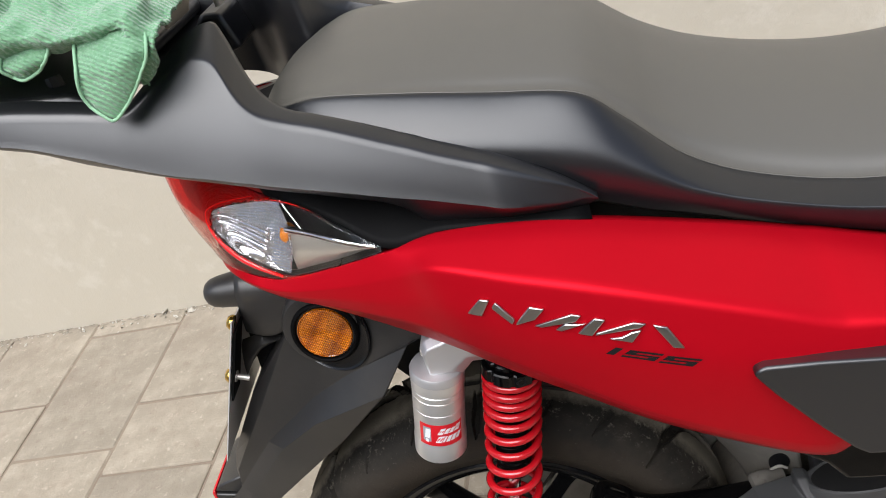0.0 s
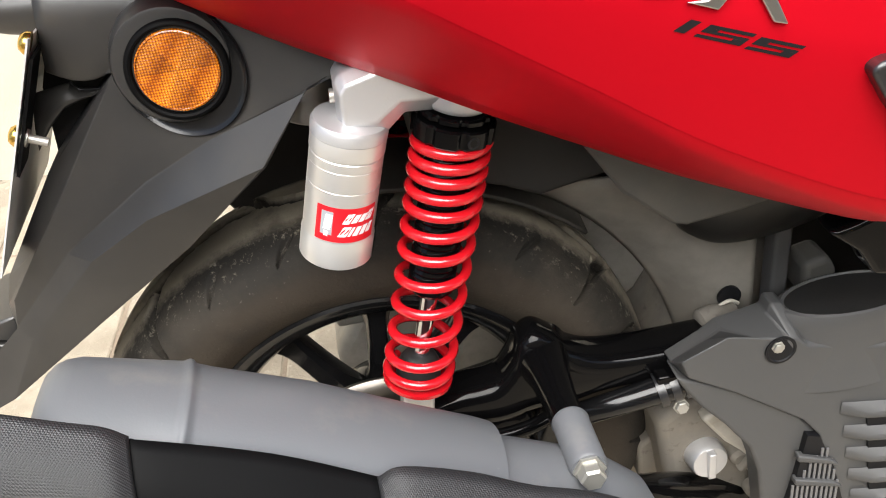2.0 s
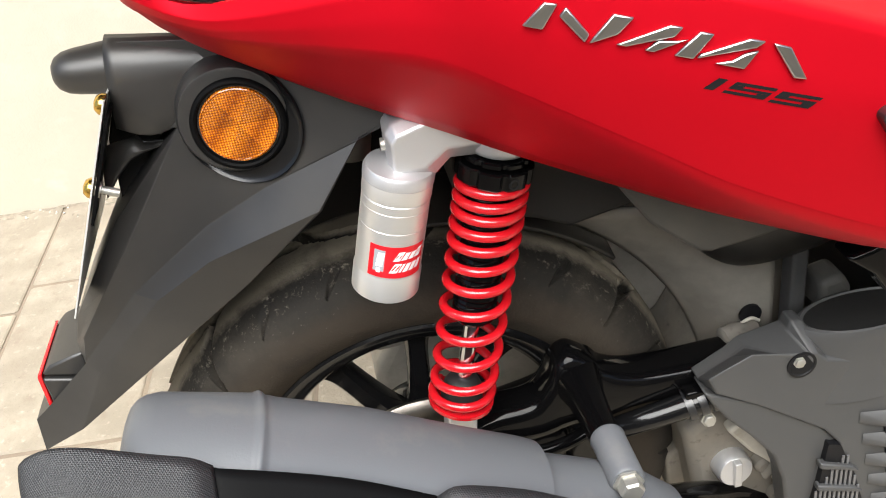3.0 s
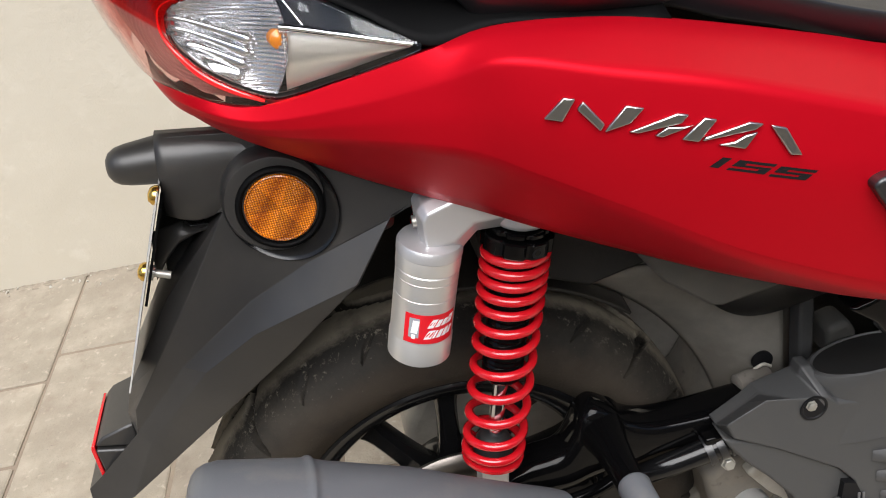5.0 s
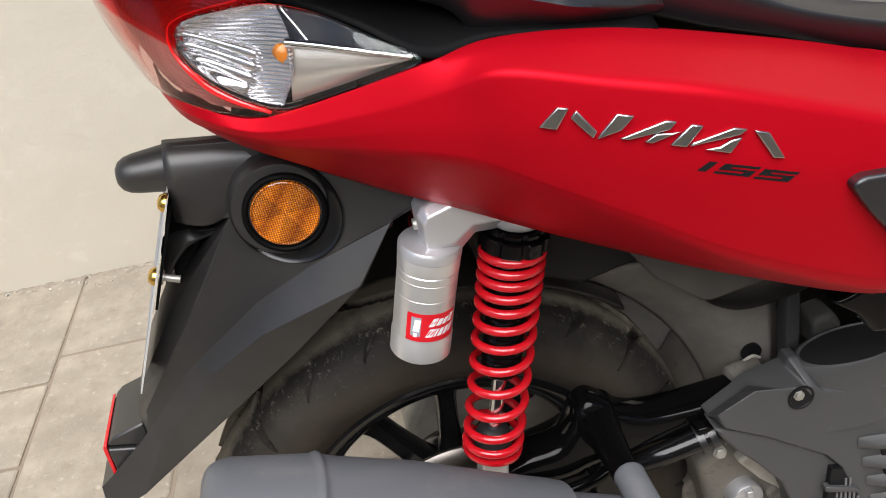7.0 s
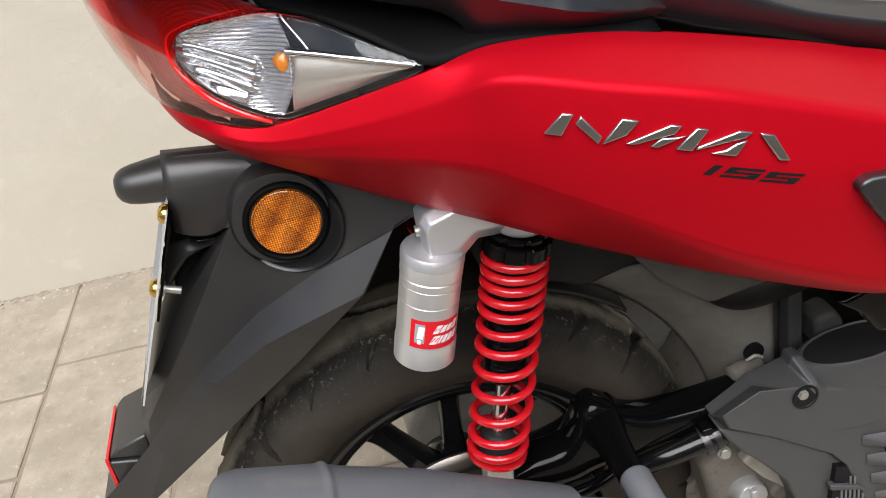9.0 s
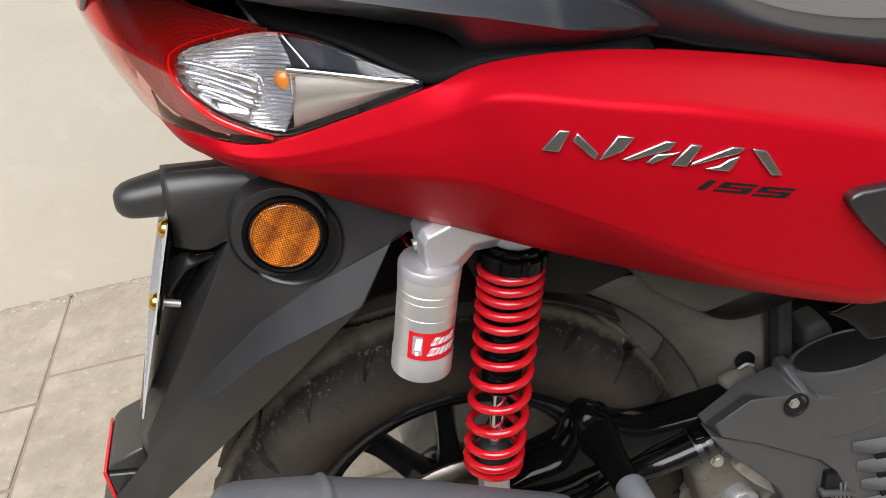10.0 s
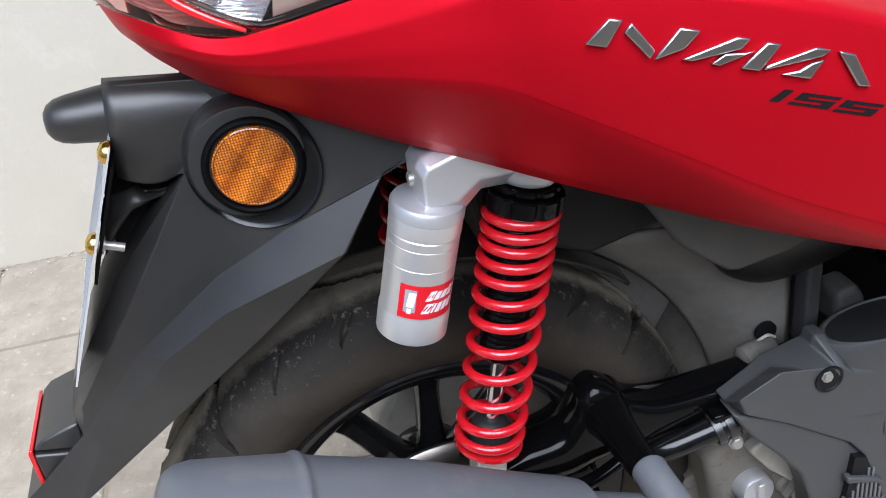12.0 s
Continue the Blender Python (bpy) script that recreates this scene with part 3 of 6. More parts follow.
for x, w, zf, ze, zc in SEAT:
    hs = ze - zf
    wf = float(np.interp(x, (0.15, 0.20, 0.30), (0.47, 0.42, 0.72)))
    out_ = lambda k: zf + (wf + (1 - wf) * k) * hs
    h = [(x, w + 0.024, zf), (x, w + 0.030, zf + 0.5 * wf * hs), (x, w + 0.032, zf + wf * hs), (x, w + 0.028, out_(0.30)), (x, w + 0.016, out_(0.68)), (x, w + 0.0055, out_(0.93)), (x, w, ze), (x, w - 0.007, ze + 0.08 * (zc - ze)), (x, w - 0.022, ze + 0.34 * (zc - ze)), (x, w * 0.45, ze + 0.84 * (zc - ze))]
    rows.append([(a, -b, c) for a, b, c in h] + [(x, 0, zc)] + [(a, b, c) for a, b, c in reversed(h)])
bm = B()
grid_ = net(rows, 6, 5)
rim_ = 6 * 5
last_ = grid_.shape[1]
sheet(bm, grid_[:, rim_:last_ - rim_])
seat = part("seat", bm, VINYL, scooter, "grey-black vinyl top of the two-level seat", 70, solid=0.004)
for cols in (slice(0, rim_ + 1), slice(last_ - rim_ - 1, last_)):
    bm = B()
    sheet(bm, grid_[:, cols])
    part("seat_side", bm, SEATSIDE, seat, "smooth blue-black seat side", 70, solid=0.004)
bm = B()
lathe(bm, (-0.055, 0, 0.80), (0, 0, 1), [(0, 0.06), (0.05, 0.06)], 20)
part("seat_base", bm, INNER, scooter)

# grab rails: x, heights of the top, of the face's upper and lower edge, and of the underside's lip
RAIL = [
    (-0.330, 0.985, 0.980, 0.967, 0.962), (-0.203, 0.956, 0.9525, 0.931, 0.922), (-0.153, 0.940, 0.9374, 0.908, 0.8945), (-0.120, 0.929, 0.926, 0.890, 0.8785), (-0.1094, 0.9255, 0.9225, 0.8845, 0.8735), (-0.098, 0.931, 0.926, 0.8785, 0.8685),
    (-0.0867, 0.939, 0.9313, 0.873, 0.8635), (-0.074, 0.9465, 0.9362, 0.8675, 0.8575), (-0.0622, 0.952, 0.9406, 0.8625, 0.852), (-0.051, 0.9535, 0.938, 0.8575, 0.8465), (-0.042, 0.951, 0.932, 0.8535, 0.8425), (-0.036, 0.935, 0.916, 0.851, 0.8395),
    (-0.030, 0.914, 0.903, 0.848, 0.837), (-0.0208, 0.898, 0.892, 0.844, 0.8325), (-0.005, 0.886, 0.8825, 0.8375, 0.826), (0.0177, 0.8748, 0.8717, 0.8285, 0.816), (0.043, 0.862, 0.8583, 0.818, 0.8050), (0.058, 0.854, 0.850, 0.812, 0.795),
    (0.0685, 0.848, 0.8445, 0.808, 0.781), (0.078, 0.843, 0.8395, 0.8045, 0.775), (0.090, 0.836, 0.8325, 0.7995, 0.7725), (0.115, 0.823, 0.8195, 0.789, 0.769), (0.1314, 0.8145, 0.811, 0.7825, 0.7665), (0.1661, 0.7915, 0.7885, 0.771, 0.7615), (0.182, 0.7775, 0.7755, 0.7675, 0.7600), (0.1926, 0.7672, 0.7655, 0.7645, 0.7605),
]


def rail(sign):
    rows = []
    for x, zt, zc, zf, zb in RAIL:
        thin = min(1.0, max(0.25, (0.2 - x) / 0.06))
        hump = max(0.0, min(1.0, 1.7 * (1 - abs(x + 0.054) / 0.05)))
        ref = float(np.interp(x, (-0.33, -0.2, 0.0, 0.19), (0.965, 0.925, 0.826, 0.758)))
        face = lambda z: -0.168 - 0.024 * thin + (0.30 * max(z - ref, -0.012) + 2.2 * max(z - ref, 0.0) ** 2) * thin
        yc = face(zc)
        yi = yc + (0.022 + 0.018 * hump + (0.012 if sign < 0 else 0)) * thin
        under = 0.038 * thin if sign < 0 and x > -0.2 else 0.0
        mid_z = zf + 0.5 * (zc - zf)
        yl = face(zf) + 0.016 * thin
        r = [(max(yi, yl + 0.004), zb + 0.004 - under), (yi, mid_z), (yi, zt - 0.010 * thin), (yi - 0.004 * thin, zt), (yi - 0.010 * thin, zt + 0.0005), (yc + 0.0045 * thin, zc + 0.0012 * thin), (yc + 0.0012 * thin, zc + 0.0002), (face(zc - 0.002) - 0.0002, zc - 0.002 * thin), (face(zc - 0.006 * thin), zc - 0.006 * thin),
             (face(0.6 * mid_z + 0.4 * zc), 0.6 * mid_z + 0.4 * zc), (face(mid_z), mid_z), (face(0.5 * mid_z + 0.5 * zf), 0.5 * mid_z + 0.5 * zf), (face(zf + 0.004 * thin), zf + 0.004 * thin), (face(zf), zf + 0.0008), (face(zf) + 0.0014 * thin, zf - 0.0012 * thin), (0.5 * (face(zf) + yl), 0.5 * (zf + zb) - 0.001), (yl - 0.0015, zb + 0.001), (yl, zb)]
        rows.append([(x, sign * y, z) for y, z in r])
    bm = B()
    across = [np.array(r, float) for r in rows]
    g = np.array([crom(c, 4) for c in np.array(across).transpose(1, 0, 2)]).transpose(1, 0, 2)
    sheet(bm, g, wrap=True, caps=True)
    return bm


part("grab_rail", rail(1), BLACK, scooter, "satin black moulded grab rail", 55)
part("grab_rail", rail(-1), BLACK, scooter, "satin black moulded grab rail", 55)

# cross member and carrier plate between the rails
bm = B()
slab(bm, [(-0.33, 0.972), (-0.16, 0.940), (-0.145, 0.930), (-0.15, 0.918), (-0.33, 0.945)], -0.142, 0.142)
part("carrier_plate", bm, BLACK, scooter, "black carrier plate between the rails", 40, 0.006, segments=3)
bm = B()
slab(bm, [(-0.21, 0.925), (-0.13, 0.912), (-0.125, 0.885), (-0.20, 0.895)], 0.02, 0.15)
part("cross_member", bm, BLACK, scooter, "", 40, 0.006, segments=3)
bm = B()
slab(bm, [(-0.150, 0.905), (-0.132, 0.926), (-0.112, 0.922), (-0.104, 0.885), (-0.135, 0.880)], 0.085, 0.15)
part("rail_mount", bm, BLACK, scooter, "", 40, 0.005, segments=3)
bm = B()
hexhead(bm, (-0.180, -0.115, 0.941), (0, 0, 1), 0.006, 0.010)
part("carrier_bolt", bm, RUBBER, scooter, "black carrier bolt")

# tail lamp: stations of bottom edge, middle and top edge, from the flank round to the middle
LAMP = [
    [(0.036, -0.1925, 0.7745), (0.036, -0.192, 0.776), (0.035, -0.190, 0.779)],
    [(0.005, -0.182, 0.768), (0.003, -0.184, 0.782), (0.000, -0.176, 0.800)],
    [(-0.020, -0.171, 0.761), (-0.022, -0.174, 0.782), (-0.020, -0.162, 0.812)],
    [(-0.058, -0.155, 0.752), (-0.056, -0.160, 0.785), (-0.047, -0.150, 0.824)],
    [(-0.093, -0.139, 0.757), (-0.093, -0.144, 0.793), (-0.085, -0.132, 0.842)],
    [(-0.112, -0.130, 0.766), (-0.115, -0.131, 0.803), (-0.112, -0.117, 0.861)],
    [(-0.132, -0.104, 0.773), (-0.142, -0.103, 0.812), (-0.147, -0.090, 0.862)],
    [(-0.151, -0.050, 0.779), (-0.160, -0.050, 0.812), (-0.166, -0.042, 0.845)],
    [(-0.155, 0.000, 0.781), (-0.165, 0.000, 0.812), (-0.170, 0.000, 0.836)],
]
lamp_rows = LAMP + [[(x, -y, z - 0.4 * max(0, z - 0.80)) for x, y, z in r] for r in reversed(LAMP[:-1])]
lamp_g = net(lamp_rows, 18, 30)
LIT = [(-0.1085, 0.803), (-0.1075, 0.8115), (-0.1013, 0.8190), (-0.0868, 0.8220), (-0.0582, 0.8230), (-0.041, 0.822), (-0.02, 0.816), (0.042, 0.781), (0.042, 0.770), (-0.02, 0.758), (-0.0586, 0.7555), (-0.079, 0.7655), (-0.094, 0.778), (-0.104, 0.791)]


def inside(x, z, poly):
    c = False
    for i in range(len(poly)):
        (x0, z0), (x1, z1) = poly[i], poly[i - 1]
        if (z0 > z) != (z1 > z) and x < (x1 - x0) * (z - z0) / (z1 - z0) + x0:
            c = not c
    return c


lamp = new("tail_lamp")
lamp.parent = scooter
tagged(lamp, label="tail lamp with red lens and clear turn signals")
ln_ = lamp_g.shape[1]
half = lamp_g.shape[0] // 2 + 1
LSKIN = BVHTree.FromPolygons([Vector(p) for p in lamp_g[:half].reshape(-1, 3)], [(i * ln_ + j, (i + 1) * ln_ + j, (i + 1) * ln_ + j + 1, i * ln_ + j + 1) for i in range(half - 1) for j in range(ln_ - 1)])


def on_lamp(x, z, sgn):
    p = LSKIN.ray_cast(Vector((x, -0.5, z)), Vector((0, 1, 0)))[0] or LSKIN.find_nearest(Vector((x, -0.16, z)))[0]
    return Vector((p.x, sgn * p.y, p.z))


red_bm = B()
for i in range(lamp_g.shape[0] - 1):
    for j in range(lamp_g.shape[1] - 1):
        q = [lamp_g[i, j], lamp_g[i + 1, j], lamp_g[i + 1, j + 1], lamp_g[i, j + 1]]
        m = sum(q) / 4
        if not inside(m[0], m[2], LIT) and m[0] < -0.036:
            red_bm.faces.new([red_bm.verts.new(p) for p in q])
o = part("red_lens", red_bm, REDGLASS, lamp, "red lens, pink in its lower part", 70, solid=0.0022)
o.visible_shadow = False
HI = crom([(-0.108, 0, 0.803), (-0.1070, 0, 0.812), (-0.1013, 0, 0.8185), (-0.0868, 0, 0.8212), (-0.0582, 0, 0.8223), (-0.0417, 0, 0.8200), (-0.020, 0, 0.8115), (0.000, 0, 0.7995), (0.020, 0, 0.7870), (0.033, 0, 0.7790)], 6)
LO = crom([(-0.108, 0, 0.801), (-0.1050, 0, 0.792), (-0.0940, 0, 0.778), (-0.0790, 0, 0.766), (-0.0586, 0, 0.7560), (-0.0435, 0, 0.7565), (-0.020, 0, 0.7615), (0.000, 0, 0.7665), (0.020, 0, 0.7715), (0.033, 0, 0.7750)], 6)
SEAM = [(-0.0620, 0.8255), (-0.0860, 0.8240), (-0.1010, 0.8215), (-0.1095, 0.8165), (-0.1112, 0.8040), (-0.1050, 0.7900), (-0.0945, 0.7755), (-0.0795, 0.7640), (-0.0630, 0.7550)]
for sgn in (1, -1):
    bm = B()
    sheet(bm, np.array([[on_lamp(*(a + (b - a) * t)[[0, 2]], sgn) for t in np.linspace(0, 1, 24)] for a, b in zip(HI, LO)]))
    o = part("clear_lens", bm, CLEAR, lamp, "clear turn signal lens", 70, solid=0.0022)
    o.visible_shadow = False
    bm = B()
    tube(bm, [on_lamp(x, z, sgn) + Vector((0, sgn * 0.0012, 0)) for x, z in SEAM], [0.0004, 0.0004, 0.0004, 0.0006, 0.0011, 0.0020, 0.0027, 0.0024, 0.0012], 10, smooth=8)
    part("lens_seam", bm, SEAMRED, lamp, "bright red border round the clear lens", 60)


def inset(g, d):
    """The grid moved inwards by d, with its mean normal."""
    du, dv = np.gradient(g, axis=0), np.gradient(g, axis=1)
    n = np.cross(du, dv)
    n /= np.linalg.norm(n, axis=2, keepdims=True) + 1e-12
    c = np.array([0, 0, 0.80])
    s = np.sign(np.sum(n * (g - c), axis=2, keepdims=True))
    return g - n * s * d


# housing behind the lens: deep red above, pale below
hg = inset(lamp_g, 0.010)
bm = B()
for i in range(hg.shape[0] - 1):
    for j in range(hg.shape[1] - 1):
        m = (lamp_g[i, j] + lamp_g[i + 1, j + 1]) / 2
        if m[0] < -0.03 and not inside(m[0], m[2], LIT):
            bm.faces.new([bm.verts.new(p) for p in (hg[i, j], hg[i + 1, j], hg[i + 1, j + 1], hg[i, j + 1])])
part("lamp_housing", bm, LAMPBODY, lamp, "", 70)
# black tray behind the clear lens, fluted bowl with four finger-shaped lobes, and the chrome spear in front
BHI = crom([(-0.1075, 0, 0.803), (-0.1060, 0, 0.8125), (-0.1005, 0, 0.8172), (-0.0868, 0, 0.8200), (-0.0582, 0, 0.8211), (-0.0417, 0, 0.8188)], 20)
BLO = crom([(-0.1060, 0, 0.802), (-0.1010, 0, 0.7935), (-0.0915, 0, 0.7815), (-0.0770, 0, 0.7695), (-0.0650, 0, 0.7620), (-0.0540, 0, 0.7585)], 20)
FINGERS = [((-0.1041, 0.8104), (-0.0640, 0.7924)), ((-0.1069, 0.8059), (-0.0669, 0.7854)), ((-0.1078, 0.8007), (-0.0707, 0.7788)), ((-0.1046, 0.7927), (-0.0748, 0.7734))]


def lobe(x, z):
    best, where = 0.0, -1.0
    for (x0, z0), (x1, z1) in FINGERS:
        ex, ez = x1 - x0, z1 - z0
        k = max(0.0, min(1.0, ((x - x0) * ex + (z - z0) * ez) / (ex * ex + ez * ez)))
        d = math.hypot(x - x0 - k * ex, z - z0 - k * ez)
        r = 0.0016 + 0.0024 * k
        if d < r:
            best = max(best, math.sqrt(r * r - d * d) + 0.0010)
    return best


for sgn in (1, -1):
    bm = B()
    sheet(bm, np.array([[on_lamp(*(a + (b - a) * t)[[0, 2]], sgn) + Vector((0, sgn * (0.020 if 0.02 < t < 0.98 else 0.003), 0)) for t in np.linspace(0, 1, 26)] for a, b in zip(HI, LO)]))
    part("lamp_tray", bm, TRAY, lamp, "black lamp tray", 60)
    bm = B()
    rows = []
    for i in range(len(BHI)):
        a = i / (len(BHI) - 1)
        r = []
        for b in np.linspace(0, 1, 150):
            q = BHI[i] + (BLO[i] - BHI[i]) * b
            x, z = q[0] + 0.0085 * math.sin(math.pi * b) * a ** 3, q[2]
            p = on_lamp(x, z, sgn)
            dep = 0.0040 + 0.012 * max(0, math.sin(math.pi * a)) ** 0.6 * max(0, math.sin(math.pi * b)) ** 0.5
            w = lobe(x, z)
            rib = 0.0 if w else 0.00045 * math.sin(2 * math.pi * (z + 0.125 * x) / 0.0026)
            r.append((p.x, p.y + sgn * (dep - w - rib), p.z))
        rows.append(r)
    sheet(bm, np.array(rows))
    part("signal_bowl", bm, BOWL, lamp, "silvered fluted signal bowl", 70)
    bm = B()
    lathe(bm, (-0.0465, sgn * -0.1375, 0.7890), (0.15, sgn * -1, 0.05), [(0, 0.0062), (0.012, 0.0070), (0.017, 0.0058), (0.0195, 0.002)], 20)
    part("signal_bulb", bm, AMBERGLASS, lamp, "amber bulb")
    under = lambda x, z, d: on_lamp(x, z, sgn) + Vector((0, sgn * d, 0))
    bm = B()
    tube(bm, [under(-0.0415, 0.7972, 0.0052), under(-0.020, 0.7918, 0.0048), (under(0.005, 0.7850, 0.0044)), under(0.0285, 0.7778, 0.0036)], [0.0030, 0.0026, 0.0022, 0.0015], 12, smooth=8)
    part("chrome_spear", bm, CHROME, lamp, "polished chrome strip", 60)
    bm = B()
    tube(bm, [under(-0.0400, 0.8185, 0.0040), under(-0.0340, 0.8070, 0.0044), under(-0.0283, 0.7955, 0.0050)], 0.0008, 10, smooth=6)
    part("chrome_edge", bm, CHROME, lamp, "thin chrome edge", 60)
    bm = B()
    rows = []
    for x0, z0, x1, z1 in ((-0.0405, 0.7960, -0.0480, 0.7590), (-0.0270, 0.7925, -0.0345, 0.7620), (-0.0050, 0.7865, -0.0090, 0.7675), (0.0150, 0.7805, 0.0130, 0.7725), (0.0285, 0.7768, 0.0280, 0.7750)):
        rows.append([under(x0 + (x1 - x0) * k, z0 + (z1 - z0) * k, 0.0066 - 0.0010 * k + 0.006 * max(0.0, k - 0.6)) for k in np.linspace(0, 1, 8)])
    sheet(bm, np.array(rows))
    part("mirror_panel", bm, SATIN, lamp, "satin mirror panel under the strip", 60)

# black trim between lamp and rail
for sgn in (1, -1):
    TRIM = [[(-0.060, -0.135, 0.862), (-0.058, -0.140, 0.842), (-0.050, -0.148, 0.8250)], [(-0.022, -0.140, 0.850), (-0.022, -0.147, 0.832), (-0.020, -0.162, 0.8125)],
            [(0.010, -0.143, 0.838), (0.008, -0.152, 0.818), (0.005, -0.1755, 0.7985)], [(0.040, -0.146, 0.826), (0.040, -0.157, 0.802), (0.038, -0.190, 0.776)],
            [(0.075, -0.148, 0.806), (0.075, -0.162, 0.790), (0.076, -0.187, 0.778)], [(0.12, -0.150, 0.795), (0.12, -0.165, 0.780), (0.12, -0.186, 0.770)], [(0.185, -0.150, 0.772), (0.185, -0.165, 0.762), (0.185, -0.182, 0.754)]]
    bm = B()
    g = net(TRIM, 5, 5)
    g[:, :, 1] *= sgn
    sheet(bm, g)
    part("tail_trim", bm, DULL, scooter, "black trim under the grab rail", 60, solid=0.002)

# black cap over the lamp, behind the seat
bm = B()
CAP = [[(-0.160, y * 0.5, 0.846), (-0.142, y * 0.85, 0.850 - 0.10 * y), (-0.10, y, 0.848 - 0.12 * y), (-0.04, y, 0.835 - 0.08 * y)] for y in (-0.138, -0.07, 0.0, 0.07, 0.138)]
sheet(bm, net(CAP, 5, 5))
part("tail_cap", bm, BLACK, scooter, "black tail cap", 60, solid=0.003)

# inner body under seat and panels, clear of the wheel
bm = B()
slab(bm, [(-0.10, 0.735), (-0.06, 0.70), (0.0, 0.672), (0.06, 0.64), (0.16, 0.60), (0.30, 0.545), (0.42, 0.57), (0.50, 0.66), (0.36, 0.70), (0.2, 0.76), (0.03, 0.80), (-0.02, 0.81), (-0.08, 0.75)], -0.11, 0.11)
part("underseat_shell", bm, INNER, scooter, "dusty black inner shell", 40, 0.01)

# ---- rear mudguard ----
guard = new("rear_mudguard")
guard.parent = scooter
tagged(guard, label="grained black plastic rear mudguard")
FY = lambda x: -0.105 - 0.207 * (x + 0.005)
bm = B()
# outline of its flank, then the facets of the flank: upper web, bright bevel, lower skirt
V = {
    "a": (-0.150, 0.712, 0.030), "b": (-0.168, 0.677, 0.035), "c": (-0.155, 0.650, 0.022), "d": (-0.125, 0.650, 0.018), "e": (-0.190, 0.587, 0.012), "f": (-0.250, 0.507, 0.012), "g": (-0.259, 0.484, 0.009), "1": (-0.159, 0.606, 0.004), "2": (-0.186, 0.571, 0.0), "3": (-0.213, 0.5385, -0.004), "4": (-0.246, 0.497, -0.006), "h": (-0.257, 0.462, 0),
    "i": (-0.320, 0.413, 0), "j": (-0.326, 0.377, 0), "k": (-0.279, 0.408, -0.012), "l": (-0.185, 0.4745, -0.0085), "m": (-0.108, 0.5250, 0.0015), "n": (-0.041, 0.592, -0.020), "o": (-0.005, 0.632, 0), "p": (0.020, 0.640, 0.004),
    "q": (0.02, 0.675, 0.01), "r": (-0.075, 0.705, 0.026), "s": (-0.074, 0.603, 0.006), "t": (-0.126, 0.574, 0.010), "u": (-0.195, 0.530, -0.002), "v": (-0.255, 0.470, -0.004), "w": (-0.128, 0.557, -0.0125), "x": (-0.176, 0.528, -0.012), "y": (-0.245, 0.462, -0.008),
}
for sgn in (1, -1):
    pt = {k: bm.verts.new((x, sgn * (FY(x) + dy), z - (0.035 if sgn < 0 and k in "abr" else 0))) for k, (x, z, dy) in V.items()}
    for f in ("abcdr", "dtsopqr", "de21", "ef32", "fg43", "gh4", "d123ut", "34vu", "4hv", "hijv", "sont", "tnw", "twxu", "uxyv", "vyj", "nmw", "mlxw", "lkyx", "kjy"):
        bm.faces.new([pt[c] for c in f])
    if sgn == 1:
        near = pt
for a, b in ("ra", "ab", "bc", "cd", "de", "ef", "fg", "gh", "hi", "ij", "jk", "op", "pq", "qr"):
    bm.faces.new((near[a], near[b], pt[b], pt[a]))
body = part("mudguard_body", bm, FENDER, guard, "", 24, 0.0025, segments=3, solid=0.003)

FACE = BVHTree.FromPolygons([v.co.copy() for v in body.data.vertices], [tuple(q.vertices) for q in body.data.polygons])
# boss for the side reflector, and the reflector
RC = Vector((-0.0805, -0.083, 0.652))
for sgn in (1, -1):
    c = Vector((RC.x, sgn * RC.y, RC.z))
    ax = Vector((-0.06, -sgn, 0.05)).normalized()
    bm = B()
    lathe(bm, c - ax * 0.020 + Vector((-0.0030, 0, 0.0030)), ax, [(0, 0.0415), (0.008, 0.0405), (0.0165, 0.0385), (0.0195, 0.0365), (0.0200, 0.0345)], 56)
    part("reflector_boss", bm, FENDER, guard, "", 40)
    bm = B()
    lathe(bm, c - ax * 0.010, ax, [(0, 0.0330), (0.0118, 0.0325), (0.0135, 0.0312), (0.0140, 0.0296), (0.0132, 0.0282), (0.0100, 0.0275)], 56)
    part("reflector_ring", bm, DULL, guard, "black ring round the reflector", 40)
    # shallow dish round the reflector, its rim proud of the flank
    rows = []
    for r, h in ((0.0430, -0.0015), (0.0426, 0.0016), (0.0418, 0.0023), (0.0408, 0.0016), (0.0392, 0.0007), (0.0350, 0.0004), (0.0300, 0.0004)):
        row = []
        for f in np.linspace(0, 2 * math.pi, 72, endpoint=False):
            q = Vector((RC.x - 0.0010 + r * math.cos(f), -0.3, RC.z - 0.0035 + r * math.sin(f)))
            hit = FACE.ray_cast(q, Vector((0, 1, 0)))[0]
            row.append((q.x, sgn * ((hit.y if hit else FY(q.x) + 0.01) - h), q.z))
        rows.append(row)
    bm = B()
    sheet(bm, np.array(rows), wrap=True)
    part("reflector_dish", bm, DISH, guard, "", 60)
    bm = B()
    lathe(bm, c - ax * 0.0035, ax, [(0, 0.0264), (0.0050, 0.0264), (0.0064, 0.0259), (0.0068, 0.0250), (0.0060, 0.0243), (0.0060, 0.018), (0.0060, 0.009), (0.0060, 0.0005)], 56)
    part("side_reflector", bm, ORANGE, guard, "round orange reflector", 30)

# lamp housing that sticks out over the plate, with its collar
bm = B()
lathe(bm, (-0.158, -0.030, 0.6905), (-1, -0.05, 0.10), [(0, 0.0188), (0.008, 0.0180), (0.026, 0.0158), (0.033, 0.0142), (0.0380, 0.0112), (0.0408, 0.0070), (0.0415, 0.002)], 28)
part("plate_lamp", bm, FENDER, guard, "black rounded plate lamp housing", 50)
bm = B()
